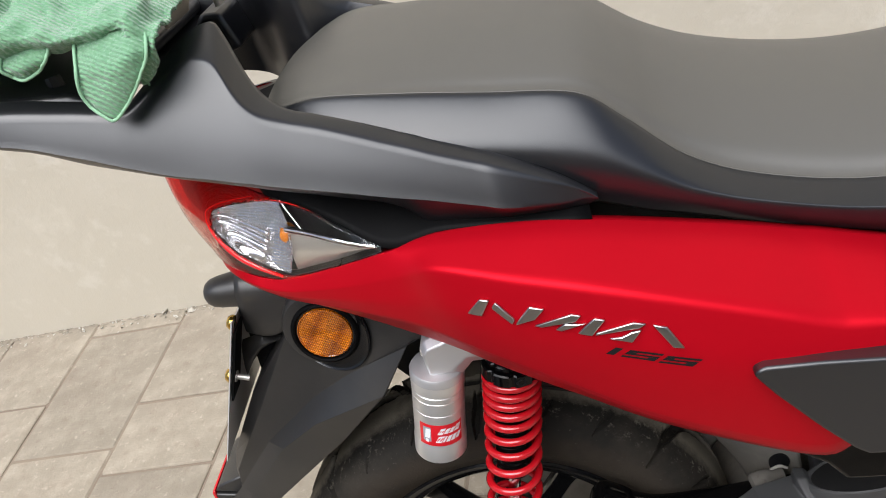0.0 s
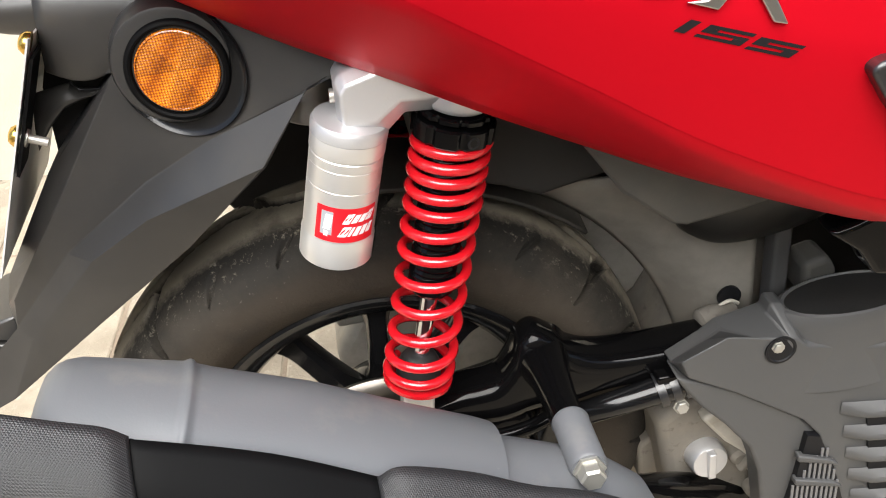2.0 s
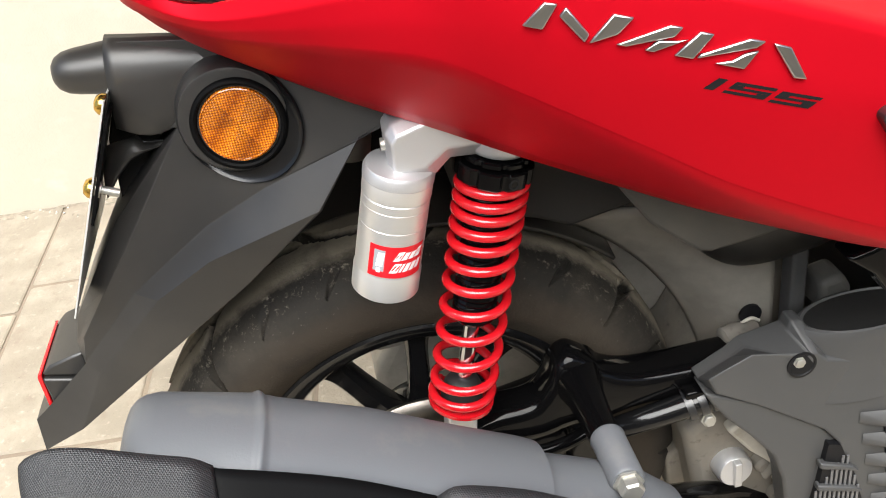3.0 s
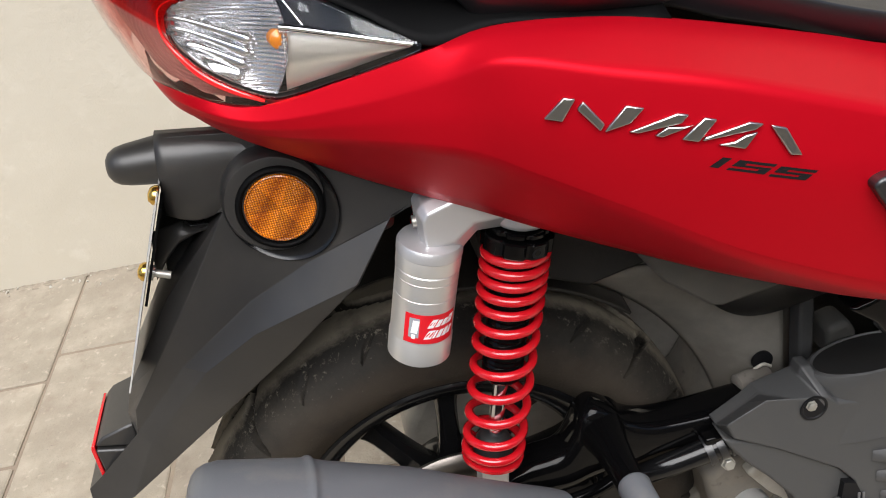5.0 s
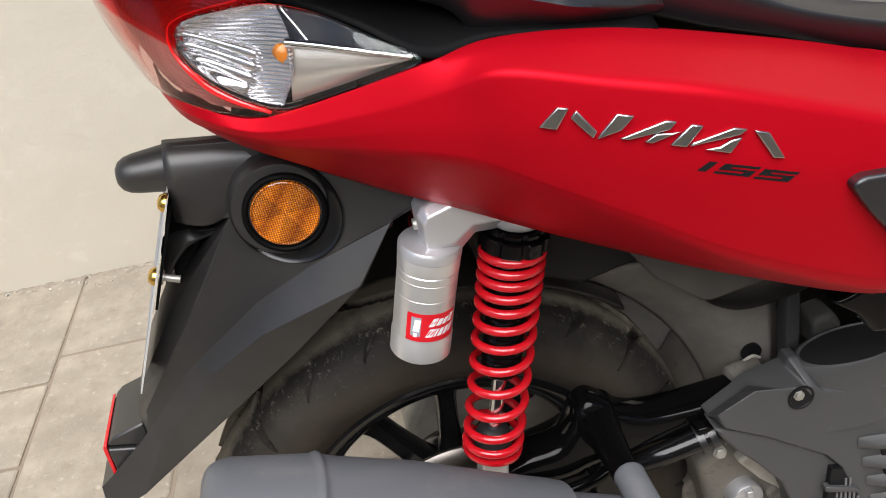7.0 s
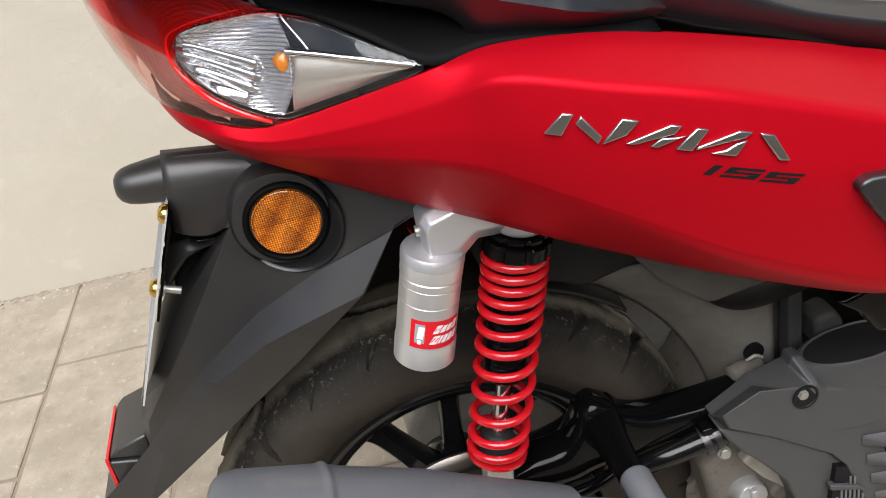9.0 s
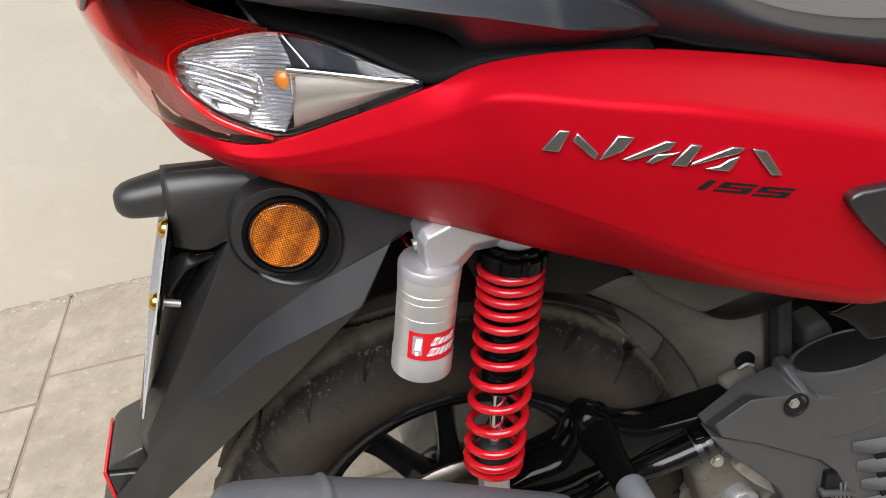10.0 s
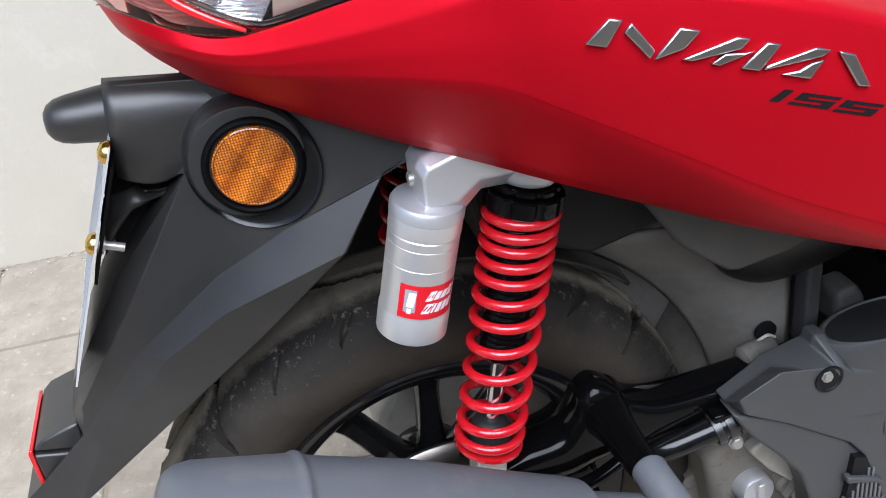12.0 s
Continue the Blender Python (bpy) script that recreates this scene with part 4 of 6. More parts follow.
rows = []
for k in np.linspace(0, 1, 14):
    ta, tb_ = Vector((-0.1562, 0.7150)).lerp(Vector((-0.078, 0.7030)), k), Vector((-0.1655, 0.6560)).lerp(Vector((-0.075, 0.650)), k)
    tb_.y -= 0.008 * math.sin(math.pi * min(1.0, 2 * k))
    rows.append([(ta.lerp(tb_, v)[0], y - 0.10 * (ta[0] + 0.16), ta.lerp(tb_, v)[1]) for v, y in ((0.0, -0.034), (0.012, -0.0405), (0.05, -0.0460), (0.12, -0.0510), (0.24, -0.0550), (0.42, -0.0570), (0.7, -0.0575), (0.97, -0.0570), (1.0, -0.0555), (1.0, -0.040))])
sheet(bm, np.array(rows))
part("upper_bracket", bm, FENDER, guard, "", 45, solid=0.006)
# bracket wing behind the plate: a lit sheet with a rolled upper edge over a dark hollow
bm = B()
TOPE = [(-0.1860, -0.036, 0.6370), (-0.1680, -0.037, 0.6400), (-0.1591, -0.038, 0.6411), (-0.1560, -0.036, 0.6345), (-0.1450, -0.038, 0.6335), (-0.1325, -0.041, 0.6335)]
LOWE = [(-0.1930, -0.045, 0.6000), (-0.1800, -0.045, 0.6148), (-0.1672, -0.045, 0.6260), (-0.1540, -0.0445, 0.6300), (-0.1440, -0.0440, 0.6315), (-0.1318, -0.042, 0.6325)]
sheet(bm, np.array([[tuple(Vector(a).lerp(Vector(b), v) + Vector((0, -0.004 * math.sin(math.pi * v), 0))) for a, b in zip(TOPE, LOWE)] for v in (0, 0.06, 0.3, 0.6, 0.85, 1.0)]))
part("plate_bracket", bm, FENDER, guard, "", 40, solid=0.0025)
bm = B()
tube(bm, TOPE[2:], [0.0010, 0.0012, 0.0012, 0.0010], 8)
part("bracket_edge", bm, BLACK, guard, "", 60)
# dark slab added to stand for the shade in the hollow
bm = B()
slab(bm, [(-0.172, 0.660), (-0.134, 0.655), (-0.150, 0.602), (-0.192, 0.575), (-0.184, 0.634)], -0.020, 0.070)
part("hollow_shade_fill", bm, INNER, guard, "", 40, 0.002)

# tail reflector box with its ledge, and the red strip on its back
bm = B()
slab(bm, [(-0.2980, 0.4575), (-0.2637, 0.4470), (-0.2600, 0.4710), (-0.2690, 0.4694), (-0.2890, 0.4646)], -0.042, 0.036)
part("reflector_box", bm, FENDER, guard, "", 40, 0.002)
bm = B()
slab(bm, [(-0.2985, 0.4545), (-0.2640, 0.4445), (-0.2700, 0.4215), (-0.2995, 0.4215)], -0.0435, 0.036)
part("reflector_box", bm, FENDER, guard, "", 40, 0.002)
bm = B()
slab(bm, [(-0.3005, 0.4590), (-0.2975, 0.4590), (-0.2985, 0.4550), (-0.3005, 0.4225), (-0.3040, 0.4225), (-0.3020, 0.4555)], -0.0425, 0.034)
part("tail_reflector", bm, RUBY, guard, "red tail reflector strip", 40, 0.0008)

# number plate with bolts, seen nearly edge on
plate = new("number_plate")
plate.parent = guard
tagged(plate, label="white sheet-metal number plate")
PT, PB = Vector((-0.159, 0, 0.686)), Vector((-0.234, 0, 0.533))
pd = (PB - PT).normalized()
pn_ = Vector((pd.z, 0, -pd.x))
across = Vector((0.025, -1, 0)).normalized()
bm = B()
EDGE = Vector((0, -0.088, 0))
BACK = 1 if pn_.x > 0 else -1
vs = [bm.verts.new(PT + pd * a + EDGE - across * y + pn_ * h) for h in (0, 0.0012) for a, y in ((-0.002, 0), (0.171, 0), (0.171, 0.176), (0.020, 0.176))]
for f in ((0, 1, 2, 3), (4, 5, 6, 7), (0, 1, 5, 4), (1, 2, 6, 5), (2, 3, 7, 6), (3, 0, 4, 7)):
    bm.faces.new([vs[i] for i in f])
part("sheet", bm, PLATE, plate, "", 30)
bm = B()
vs = [bm.verts.new(PT + pd * a + EDGE - across * y + pn_ * h) for h in (BACK * 0.0016, BACK * 0.0036) for a, y in ((0.010, 0.002), (0.092, 0.002), (0.092, 0.030), (0.010, 0.030))]
for f in ((0, 1, 2, 3), (4, 5, 6, 7), (0, 1, 5, 4), (1, 2, 6, 5), (2, 3, 7, 6), (3, 0, 4, 7)):
    bm.faces.new([vs[i] for i in f])
part("backing_strip", bm, DULL, plate, "black strip behind the plate", 30)
for k in range(9):
    bm = B()
    y = 0.012 + k * 0.0175
    vs = [bm.verts.new(PT + pd * a + EDGE - across * yy + pn_ * h) for h in (0.0013, 0.0018) for a, yy in ((0.030, y), (0.15, y + 0.004), (0.15, y + 0.009), (0.030, y + 0.005))]
    for f in ((0, 1, 2, 3), (4, 5, 6, 7), (0, 1, 5, 4), (1, 2, 6, 5), (2, 3, 7, 6), (3, 0, 4, 7)):
        bm.faces.new([vs[i] for i in f])
    part("plate_bar", bm, GREYPRINT, plate)
for a in (0.004, 0.067):
    for y in (0.010,):
        c = PT + pd * a + EDGE - across * y
        bm = B()
        lathe(bm, c, -pn_ if pn_.x > 0 else pn_, [(0, 0.0075), (0.003, 0.0072), (0.006, 0.005), (0.007, 0.001)], 16)
        part("plate_bolt", bm, GOLD, guard, "yellow zinc dome bolt", 40)
        if a < 0.02:
            continue
        bm = B()
        lathe(bm, c, pn_ if pn_.x > 0 else -pn_, [(0.001, 0.006), (0.005, 0.006), (0.005, 0.003), (0.017, 0.003)], 10)
        part("bolt_thread", bm, ZINC, guard)

# ---- rear shocks ----
def shock(sgn):
    unit = new("rear_shock")
    unit.parent = scooter
    tagged(unit, label="coil-over shock with red spring and silver reservoir")
    m = lambda p: Vector((p[0] - (0.012 if sgn < 0 else 0), sgn * p[1], p[2]))
    lo, hi = m((0.0285, -0.1155, 0.3915)), m((0.0805, -0.1190, 0.594))
    ax = (hi - lo).normalized()
    ln = (hi - lo).length
    _, s, u = frame_of(ax)
    # spring: close coils at the ends
    turns = [(0.0, 0.0), (0.9, 0.012), (1.7, 0.028), (3.2, 0.066), (5.0, 0.108), (7.0, 0.145), (9.0, 0.171), (11.0, 0.192), (12.0, 0.203)]
    ph, hh = [a for a, b in turns], [b for a, b in turns]
    path = []
    n = 12 * 28
    for i in range(n + 1):
        w = 12.0 * i / n
        h = np.interp(w, ph, hh) * 0.982
        r = 0.0235
        f = 2 * math.pi * w * sgn + 0.6
        path.append(lo + ax * (h + 0.010) + (s * math.cos(f) + u * math.sin(f)) * r)
    bm = B()
    tube(bm, path, 0.0038, 10, smooth=1)
    part("spring", bm, SPRING, unit, "gloss red progressive coil spring", 60)
    bm = B()
    lathe(bm, lo + ax * 0.085, ax, [(0, 0.013), (0.004, 0.0165), (0.012, 0.0165), (0.014, 0.0155)] + [(0.014 + 0.0045 * k + d, 0.0158 + e) for k in range(22) for d, e in ((0, 0), (0.0022, 0.001))] + [(0.118, 0.016)], 28)
    part("damper_body", bm, GLOSS, unit, "gloss black threaded damper body", 30)
    bm = B()
    lathe(bm, lo + ax * -0.002, ax, [(0, 0.0062), (0.10, 0.0062)], 18)
    part("piston_rod", bm, ROD, unit, "polished piston rod", 40)
    bm = B()
    lathe(bm, lo + ax * 0.004, ax, [(0, 0.016), (0.006, 0.017), (0.016, 0.0155), (0.022, 0.012), (0.024, 0.007)], 24)
    part("bump_stop", bm, RUBBER, unit, "black rubber bump stop", 40)
    bm = B()
    lathe(bm, lo + ax * 0.001, ax, [(0, 0.021), (0.003, 0.0265), (0.006, 0.0265), (0.007, 0.02)], 28)
    part("spring_seat", bm, SPRING, unit, "", 40)
    # preload collars with notches and a grub hole
    for k, (z0, r, hgt) in enumerate(((0.2065, 0.0272, 0.0130), (0.2205, 0.0235, 0.005))):
        bm = B()
        nseg = 72
        rows = []
        for hh_ in (0, 0.0012, hgt - 0.0012, hgt):
            row = []
            for q in range(nseg):
                f = 2 * math.pi * q / nseg
                rr = r - (0.0018 if (q % 9) in (0, 1) else 0) - (0.0012 if hh_ in (0, hgt) else 0)
                row.append(lo + ax * (z0 + hh_) + (s * math.cos(f) + u * math.sin(f)) * rr)
            rows.append(row)
        sheet(bm, np.array(rows), wrap=True, caps=True)
        part("preload_collar", bm, GLOSS, unit, "notched black preload collar", 30)
    hole_dir = Vector((0.35, -sgn, 0.05)).normalized()
    hole_dir = (hole_dir - ax * hole_dir.dot(ax)).normalized()
    bm = B()
    lathe(bm, lo + ax * 0.2125 + hole_dir * 0.0262, hole_dir, [(0, 0.0042), (0.0012, 0.0042), (0.0012, 0.0026), (-0.001, 0.002)], 14)
    part("grub_screw", bm, INK_AND_HOLE, unit, "", 40)
    # clevis
    bm = B()
    c = lo - ax * 0.014
    slab(bm, [(c.x - 0.014, c.z - 0.026), (c.x + 0.010, c.z - 0.026), (c.x + 0.016, c.z + 0.014), (c.x - 0.008, c.z + 0.016)], c.y - 0.013, c.y + 0.013)
    part("lower_clevis", bm, CAST, unit, "cast silver lower mount", 40, 0.003)
    # top mount
    bm = B()
    lathe(bm, lo + ax * 0.227, ax, [(0, 0.019), (0.004, 0.022), (0.014, 0.022), (0.024, 0.019), (0.034, 0.014)], 28)
    part("top_mount", bm, CAST, unit, "cast silver top mount", 40)
    # reservoir with grooves, cap and arm
    rl, rh = m((-0.0095, -0.114, 0.518)), m((0.0170, -0.1205, 0.611))
    ra = (rh - rl).normalized()
    res = new("reservoir")
    res.parent = unit
    bm = B()
    L = (rh - rl).length
    lathe(bm, rl, ra, [(0, 0.019), (0.0012, 0.0225), (0.003, 0.0245), (0.021, 0.0245), (0.0225, 0.0238), (0.0235, 0.0238), (0.0600, 0.0238), (0.0603, 0.0234), (0.0607, 0.0234), (0.0610, 0.0238),
                       (0.0745, 0.0238), (0.0748, 0.0234), (0.0752, 0.0234), (0.0755, 0.0238), (L - 0.016, 0.0238), (L - 0.0153, 0.0232), (L - 0.0147, 0.0232), (L - 0.014, 0.0242), (L - 0.004, 0.0242), (L, 0.0225)], 48)
    part("canister", bm, ALLOY, res, "satin silver canister", 30)
    # sticker wrapped on the canister
    def wrap(name, a0, a1, h0, h1, mt, rr, lb="", skew=0.0):
        _, s2, u2 = frame_of(ra)
        to_cam = Vector((0.0, -sgn, 0.25))
        to_cam = (to_cam - ra * to_cam.dot(ra)).normalized()
        sd = ra.cross(to_cam) * (1 if sgn > 0 else -1)
        if sd.x < 0:
            sd = -sd
        bmw = B()
        k = max(2, int(abs(a1 - a0) / 6))
        rows = []
        for h in (h0, h1):
            sh = skew if h == h1 else 0
            rows.append([rl + ra * h + (to_cam * math.cos(radians(a + sh)) + sd * math.sin(radians(a + sh))) * rr for a in np.linspace(a0, a1, k + 1)])
        sheet(bmw, np.array(rows))
        return part(name, bmw, mt, res, lb, 60)
    if sgn > 0:
        wrap("sticker", -40, 62, 0.0245, 0.0505, STICKER, 0.02395, "red sticker with white marks")
        wrap("sticker_mark", -31, -12, 0.0295, 0.0470, GREYPRINT, 0.02405, "grey and white printed mark")
        wrap("sticker_mark", -27, -15, 0.0335, 0.0450, WHITE, 0.02412, "", 3)
        wrap("sticker_mark", -25, -18, 0.0285, 0.0325, WHITE, 0.02412)
        for a0, a1, h0, h1, sk in ((2, 13, 0.0390, 0.0465, 9), (15.5, 25, 0.0395, 0.0455, 8), (27.5, 37, 0.0398, 0.0455, 8), (39.5, 52, 0.0400, 0.0470, 8),
                                   (-3, 10, 0.0290, 0.0368, 9), (12.5, 17, 0.0295, 0.0365, 8), (19.5, 28.5, 0.0295, 0.0365, 8), (31, 40, 0.0298, 0.0368, 8), (42.5, 52, 0.0302, 0.0372, 8)):
            wrap("sticker_bar", a0, a1, h0, h1, WHITE, 0.02408, "", sk)
    # flat cap and faceted arm from canister to top mount
    bm = B()
    lathe(bm, rh - ra * 0.004, ra, [(0, 0.0238), (0.001, 0.0246), (0.007, 0.0246), (0.0095, 0.0232), (0.0115, 0.018), (0.0125, 0.002)], 48)
    part("canister_cap", bm, CAST, res, "cast silver canister cap", 35)
    bm = B()
    AO = ((0.0100, 0.606), (0.0120, 0.643), (0.017, 0.649), (0.040, 0.655), (0.105, 0.652), (0.112, 0.620), (0.070, 0.614), (0.052, 0.616), (0.040, 0.606), (0.024, 0.606))
    rib = ((0.0135, 0.613), (0.0150, 0.638), (0.0190, 0.643), (0.040, 0.648), (0.105, 0.645), (0.110, 0.628), (0.070, 0.626), (0.050, 0.628), (0.034, 0.617), (0.020, 0.617))
    lev = [[(x, sgn * y, z) for x, z in o] for o, y in ((AO, -0.104), (AO, -0.128), (rib, -0.137))]
    vv = sheet(bm, np.array(lev), wrap=True, caps=True)
    part("reservoir_arm", bm, CAST, res, "cast silver reservoir arm", 28, 0.0016, segments=3)
    bm = B()
    lathe(bm, m((0.0125, -0.118, 0.631)), (-1, 0, 0.1), [(0, 0.0045), (0.004, 0.0045), (0.004, 0.003)], 12)
    part("fill_screw", bm, ZINC, res, "", 40)


shock(1)
shock(-1)

# ---- rear wheel ----
AX = 0.2535
wheel = new("rear_wheel")
wheel.parent = scooter
wheel.location = (-0.005, 0, 0)
tagged(wheel, label="cast black wheel with a dusty worn tyre")
# tyre: half section of (depth, radius), with slanting grooves pressed into it
TY = [(-0.043, 0.161), (-0.0445, 0.169), (-0.051, 0.177), (-0.0600, 0.191), (-0.0635, 0.207), (-0.0622, 0.222), (-0.055, 0.2345), (-0.042, 0.2435), (-0.022, 0.2505), (0.0, 0.253)]
prof = crom([(a, b, 0) for a, b in TY], 10)[:, :2]
prof = np.vstack([prof, [(-a, b) for a, b in prof[-2::-1]]])
NA = 1500
arc = np.concatenate([[0], np.cumsum(np.linalg.norm(np.diff(prof, axis=0), axis=1))])
mid = arc[-1] / 2
# one long groove from the crown out over the shoulder, as (angle back from its outer end, distance from the middle), then two soft cuts
SWEEP_A = np.array([-0.02, 0.0, 0.006, 0.018, 0.038, 0.070, 0.112, 0.16, 0.24, 0.40, 0.50, 0.56])
SWEEP_S = np.array([0.080, 0.072, 0.056, 0.046, 0.034, 0.0215, 0.008, 0.001, -0.003, -0.009, -0.006, 0.0])
PITCH = 0.83


def groove(f, s, r):
    """Depth of the tread at angle f and distance s from the middle."""
    a = (f + 0.755) % PITCH
    if a > PITCH - 0.02:
        a -= PITCH
    depth = 0.0
    if a < 0.56:
        # nearest way to the swept line, from its slope
        sc = np.interp(a, SWEEP_A, SWEEP_S)
        slope = (np.interp(a + 0.012, SWEEP_A, SWEEP_S) - np.interp(a - 0.012, SWEEP_A, SWEEP_S)) / (0.024 * r)
        off = abs(s - sc) / math.sqrt(1 + slope * slope)
        wide = 0.0060 * min(1.0, (0.56 - a) / 0.12 + 0.05, max(0.0, (0.076 - s) / 0.012))
        if off < wide:
            depth = 0.0120 * (1 - (off / wide) ** 6)
    for c in (0.29, 0.557):
        q = (s - 0.036) / 0.030
        if 0 < q < 1:
            off = abs(a - c - 0.045 + 0.085 * q) * r
            wide = 0.0044 * min(1.0, q / 0.2, (1 - q) / 0.5)
            if off < wide:
                depth = max(depth, 0.0058 * math.cos(0.5 * math.pi * off / wide))
    return depth


g = np.zeros((NA, len(prof), 3))
for i in range(NA):
    f = 2 * math.pi * i / NA - math.pi
    for j, (y, r) in enumerate(prof):
        d = arc[j] - mid
        depth = max(groove(f, -d, r), groove(f + PITCH / 2, d, r))
        lean = min(1.0, max(0.0, (abs(d) - 0.03) / 0.03))
        g[i, j] = ((r - depth * (1 - 0.6 * lean)) * math.sin(f), y - math.copysign(depth * 0.7 * lean, y), AX + (r - depth * (1 - 0.6 * lean)) * math.cos(f))
g = np.vstack([g, g[:1]])
bm = B()
sheet(bm, g)
part("tyre", bm, TYRE, wheel, "worn black tyre with dusty shoulders", 50)
# rim: barrel with rolled lips
RP = [(y * 0.94, r * 0.918) for y, r in [(-0.045, 0.170), (-0.0480, 0.174), (-0.0510, 0.1800), (-0.0522, 0.1845), (-0.0505, 0.1875), (-0.046, 0.1870), (-0.042, 0.180), (-0.036, 0.170), (-0.02, 0.160), (0.02, 0.160), (0.036, 0.170), (0.041, 0.178), (0.047, 0.181), (0.0475, 0.174), (0.043, 0.166), (0.032, 0.158), (0.018, 0.150), (-0.018, 0.150), (-0.032, 0.158), (-0.041, 0.165)]]
bm = B()
g = np.array([[(r * math.sin(f), y, AX + r * math.cos(f)) for y, r in RP] for f in np.linspace(0, 2 * math.pi, 145)])
sheet(bm, g, wrap=True)
part("rim", bm, RIM, wheel, "gloss black rim", 40)
bm = B()
lathe(bm, (0, -0.05, AX), (0, 1, 0), [(0, 0.030), (0.01, 0.040), (0.03, 0.044), (0.07, 0.044), (0.09, 0.040), (0.10, 0.03)], 32)
part("hub", bm, RIM, wheel, "black hub", 40)
for k in range(10):
    f = radians(-31 + 36 * k)
    bm = B()
    dirx = Vector((math.sin(f), 0, math.cos(f)))
    tan = Vector((math.cos(f), 0, -math.sin(f)))
    rows = []
    for r, w, d in ((0.036, 0.014, 0.020), (0.07, 0.0105, 0.018), (0.11, 0.010, 0.015), (0.128, 0.012, 0.015), (0.144, 0.019, 0.018)):
        c = Vector((0, 0.0, AX)) + dirx * r
        rows.append([c + tan * a * w + Vector((0, b * d, 0)) for a, b in ((-1, -0.6), (-0.6, -1), (0.6, -1), (1, -0.6), (1, 0.6), (0.6, 1), (-0.6, 1), (-1, 0.6))])
    g = np.array([crom(c, 4) for c in np.array(rows).transpose(1, 0, 2)]).transpose(1, 0, 2)
    sheet(bm, g, wrap=True, caps=True)
    part("spoke", bm, RIM, wheel, "", 40)
# brake disc, with black dots painted for the shade of the holes round it
bm = B()
inner = [bm.verts.new((0.058 * math.sin(f), -0.058, AX + 0.058 * math.cos(f))) for f in np.linspace(0, 2 * math.pi, 60, endpoint=False)]
outer = [bm.verts.new((0.0965 * math.sin(f), -0.058, AX + 0.0965 * math.cos(f))) for f in np.linspace(0, 2 * math.pi, 60, endpoint=False)]
for i in range(60):
    j = (i + 1) % 60
    bm.faces.new((inner[i], outer[i], outer[j], inner[j]))
disc = part("brake_disc", bm, STEEL, wheel, "worn steel brake disc", 30, solid=0.004)
for k in range(24):
    f, r = 2 * math.pi * k / 24, 0.072 + 0.012 * (k % 2)
    bm = B()
    lathe(bm, (r * math.sin(f), -0.0582, AX + r * math.cos(f)), (0, -1, 0), [(0, 0.0036), (0.0004, 0.0036)], 10)
    part("disc_hole_shade", bm, INK_AND_HOLE, disc)

# drive case beyond the wheel, and its lumps
drive = new("drive_case")
drive.parent = scooter
tagged(drive, label="dusty cast drive case beyond the wheel")
bm = B()
slab(bm, [(-0.035, 0.20), (-0.045, 0.27), (-0.01, 0.325), (0.08, 0.345), (0.20, 0.37), (0.38, 0.38), (0.42, 0.30), (0.38, 0.20), (0.2, 0.18), (0.0, 0.17)], 0.085, 0.16)
part("case", bm, PALE, drive, "", 40, 0.012, segments=3)
for x, z, r in ((-0.045, 0.365, 0.016), (-0.012, 0.372, 0.013), (0.085, 0.335, 0.035)):
    bm = B()
    lathe(bm, (x, 0.11, z), (0, -1, 0), [(0, r * 1.05), (0.02, r), (0.03, r * 0.7), (0.034, 0.002)], 24)
    part("case_boss", bm, PALE, drive, "", 40)
bm = B()
slab(bm, [(-0.035, 0.31), (0.0, 0.31), (0.008, 0.395), (-0.002, 0.40), (-0.014, 0.37), (-0.045, 0.36)], 0.075, 0.09)
part("caliper_bracket", bm, PALE, drive, "", 40, 0.004)

# ---- swing arm ----
arm_r = new("swing_arm")
arm_r.parent = scooter
tagged(arm_r, label="gloss black swing arm")
ARM = [(0.020, 0.352, 0.335), (0.037, 0.360, 0.334), (0.060, 0.366, 0.327), (0.0886, 0.3684, 0.326), (0.102, 0.384, 0.326), (0.1105, 0.4018, 0.328), (0.1238, 0.4096, 0.330), (0.1387, 0.3995, 0.331),
       (0.1536, 0.384, 0.332), (0.1758, 0.3735, 0.337), (0.2148, 0.3695, 0.338), (0.264, 0.3685, 0.340), (0.315, 0.366, 0.338)]
rows = []
for x, zt, zb in ARM:
    r = []
    for f in np.linspace(0, 2 * math.pi, 28, endpoint=False):
        cs, sn = math.cos(f), math.sin(f)
        r.append((x, -0.098 + 0.020 * math.copysign(abs(cs) ** 0.55, cs), (zt + zb) / 2 + (zt - zb) / 2 * math.copysign(abs(sn) ** 0.6, sn)))
    rows.append(r)
bm = B()
sheet(bm, np.array([crom(c, 5) for c in np.array(rows).transpose(1, 0, 2)]).transpose(1, 0, 2), wrap=True, caps=True)
part("upper_arm", bm, GLOSS, arm_r, "", 60)
bm = B()
slab(bm, [(0.02, 0.352), (0.06, 0.346), (0.11, 0.325), (0.12, 0.29), (0.085, 0.25), (0.04, 0.22), (-0.015, 0.22), (-0.035, 0.255), (-0.02, 0.295), (0.015, 0.325)], -0.112, -0.076)
part("axle_plate", bm, GLOSS, arm_r, "", 50, 0.006, segments=4)
bm = B()
tube(bm, [(0.045, -0.125, 0.345), (0.075, -0.130, 0.332), (0.105, -0.128, 0.330), (0.135, -0.122, 0.335)], 0.006, 10)
part("stay", bm, GLOSS, arm_r, "", 60)
bm = B()
lathe(bm, (0.1275, -0.090, 0.3780), (-0.012, -1, 0.11), [(0, 0.024), (0.02, 0.021), (0.045, 0.0155), (0.075, 0.013), (0.107, 0.0120)], 28)
part("silencer_boss", bm, GLOSS, arm_r, "", 50)
bm = B()
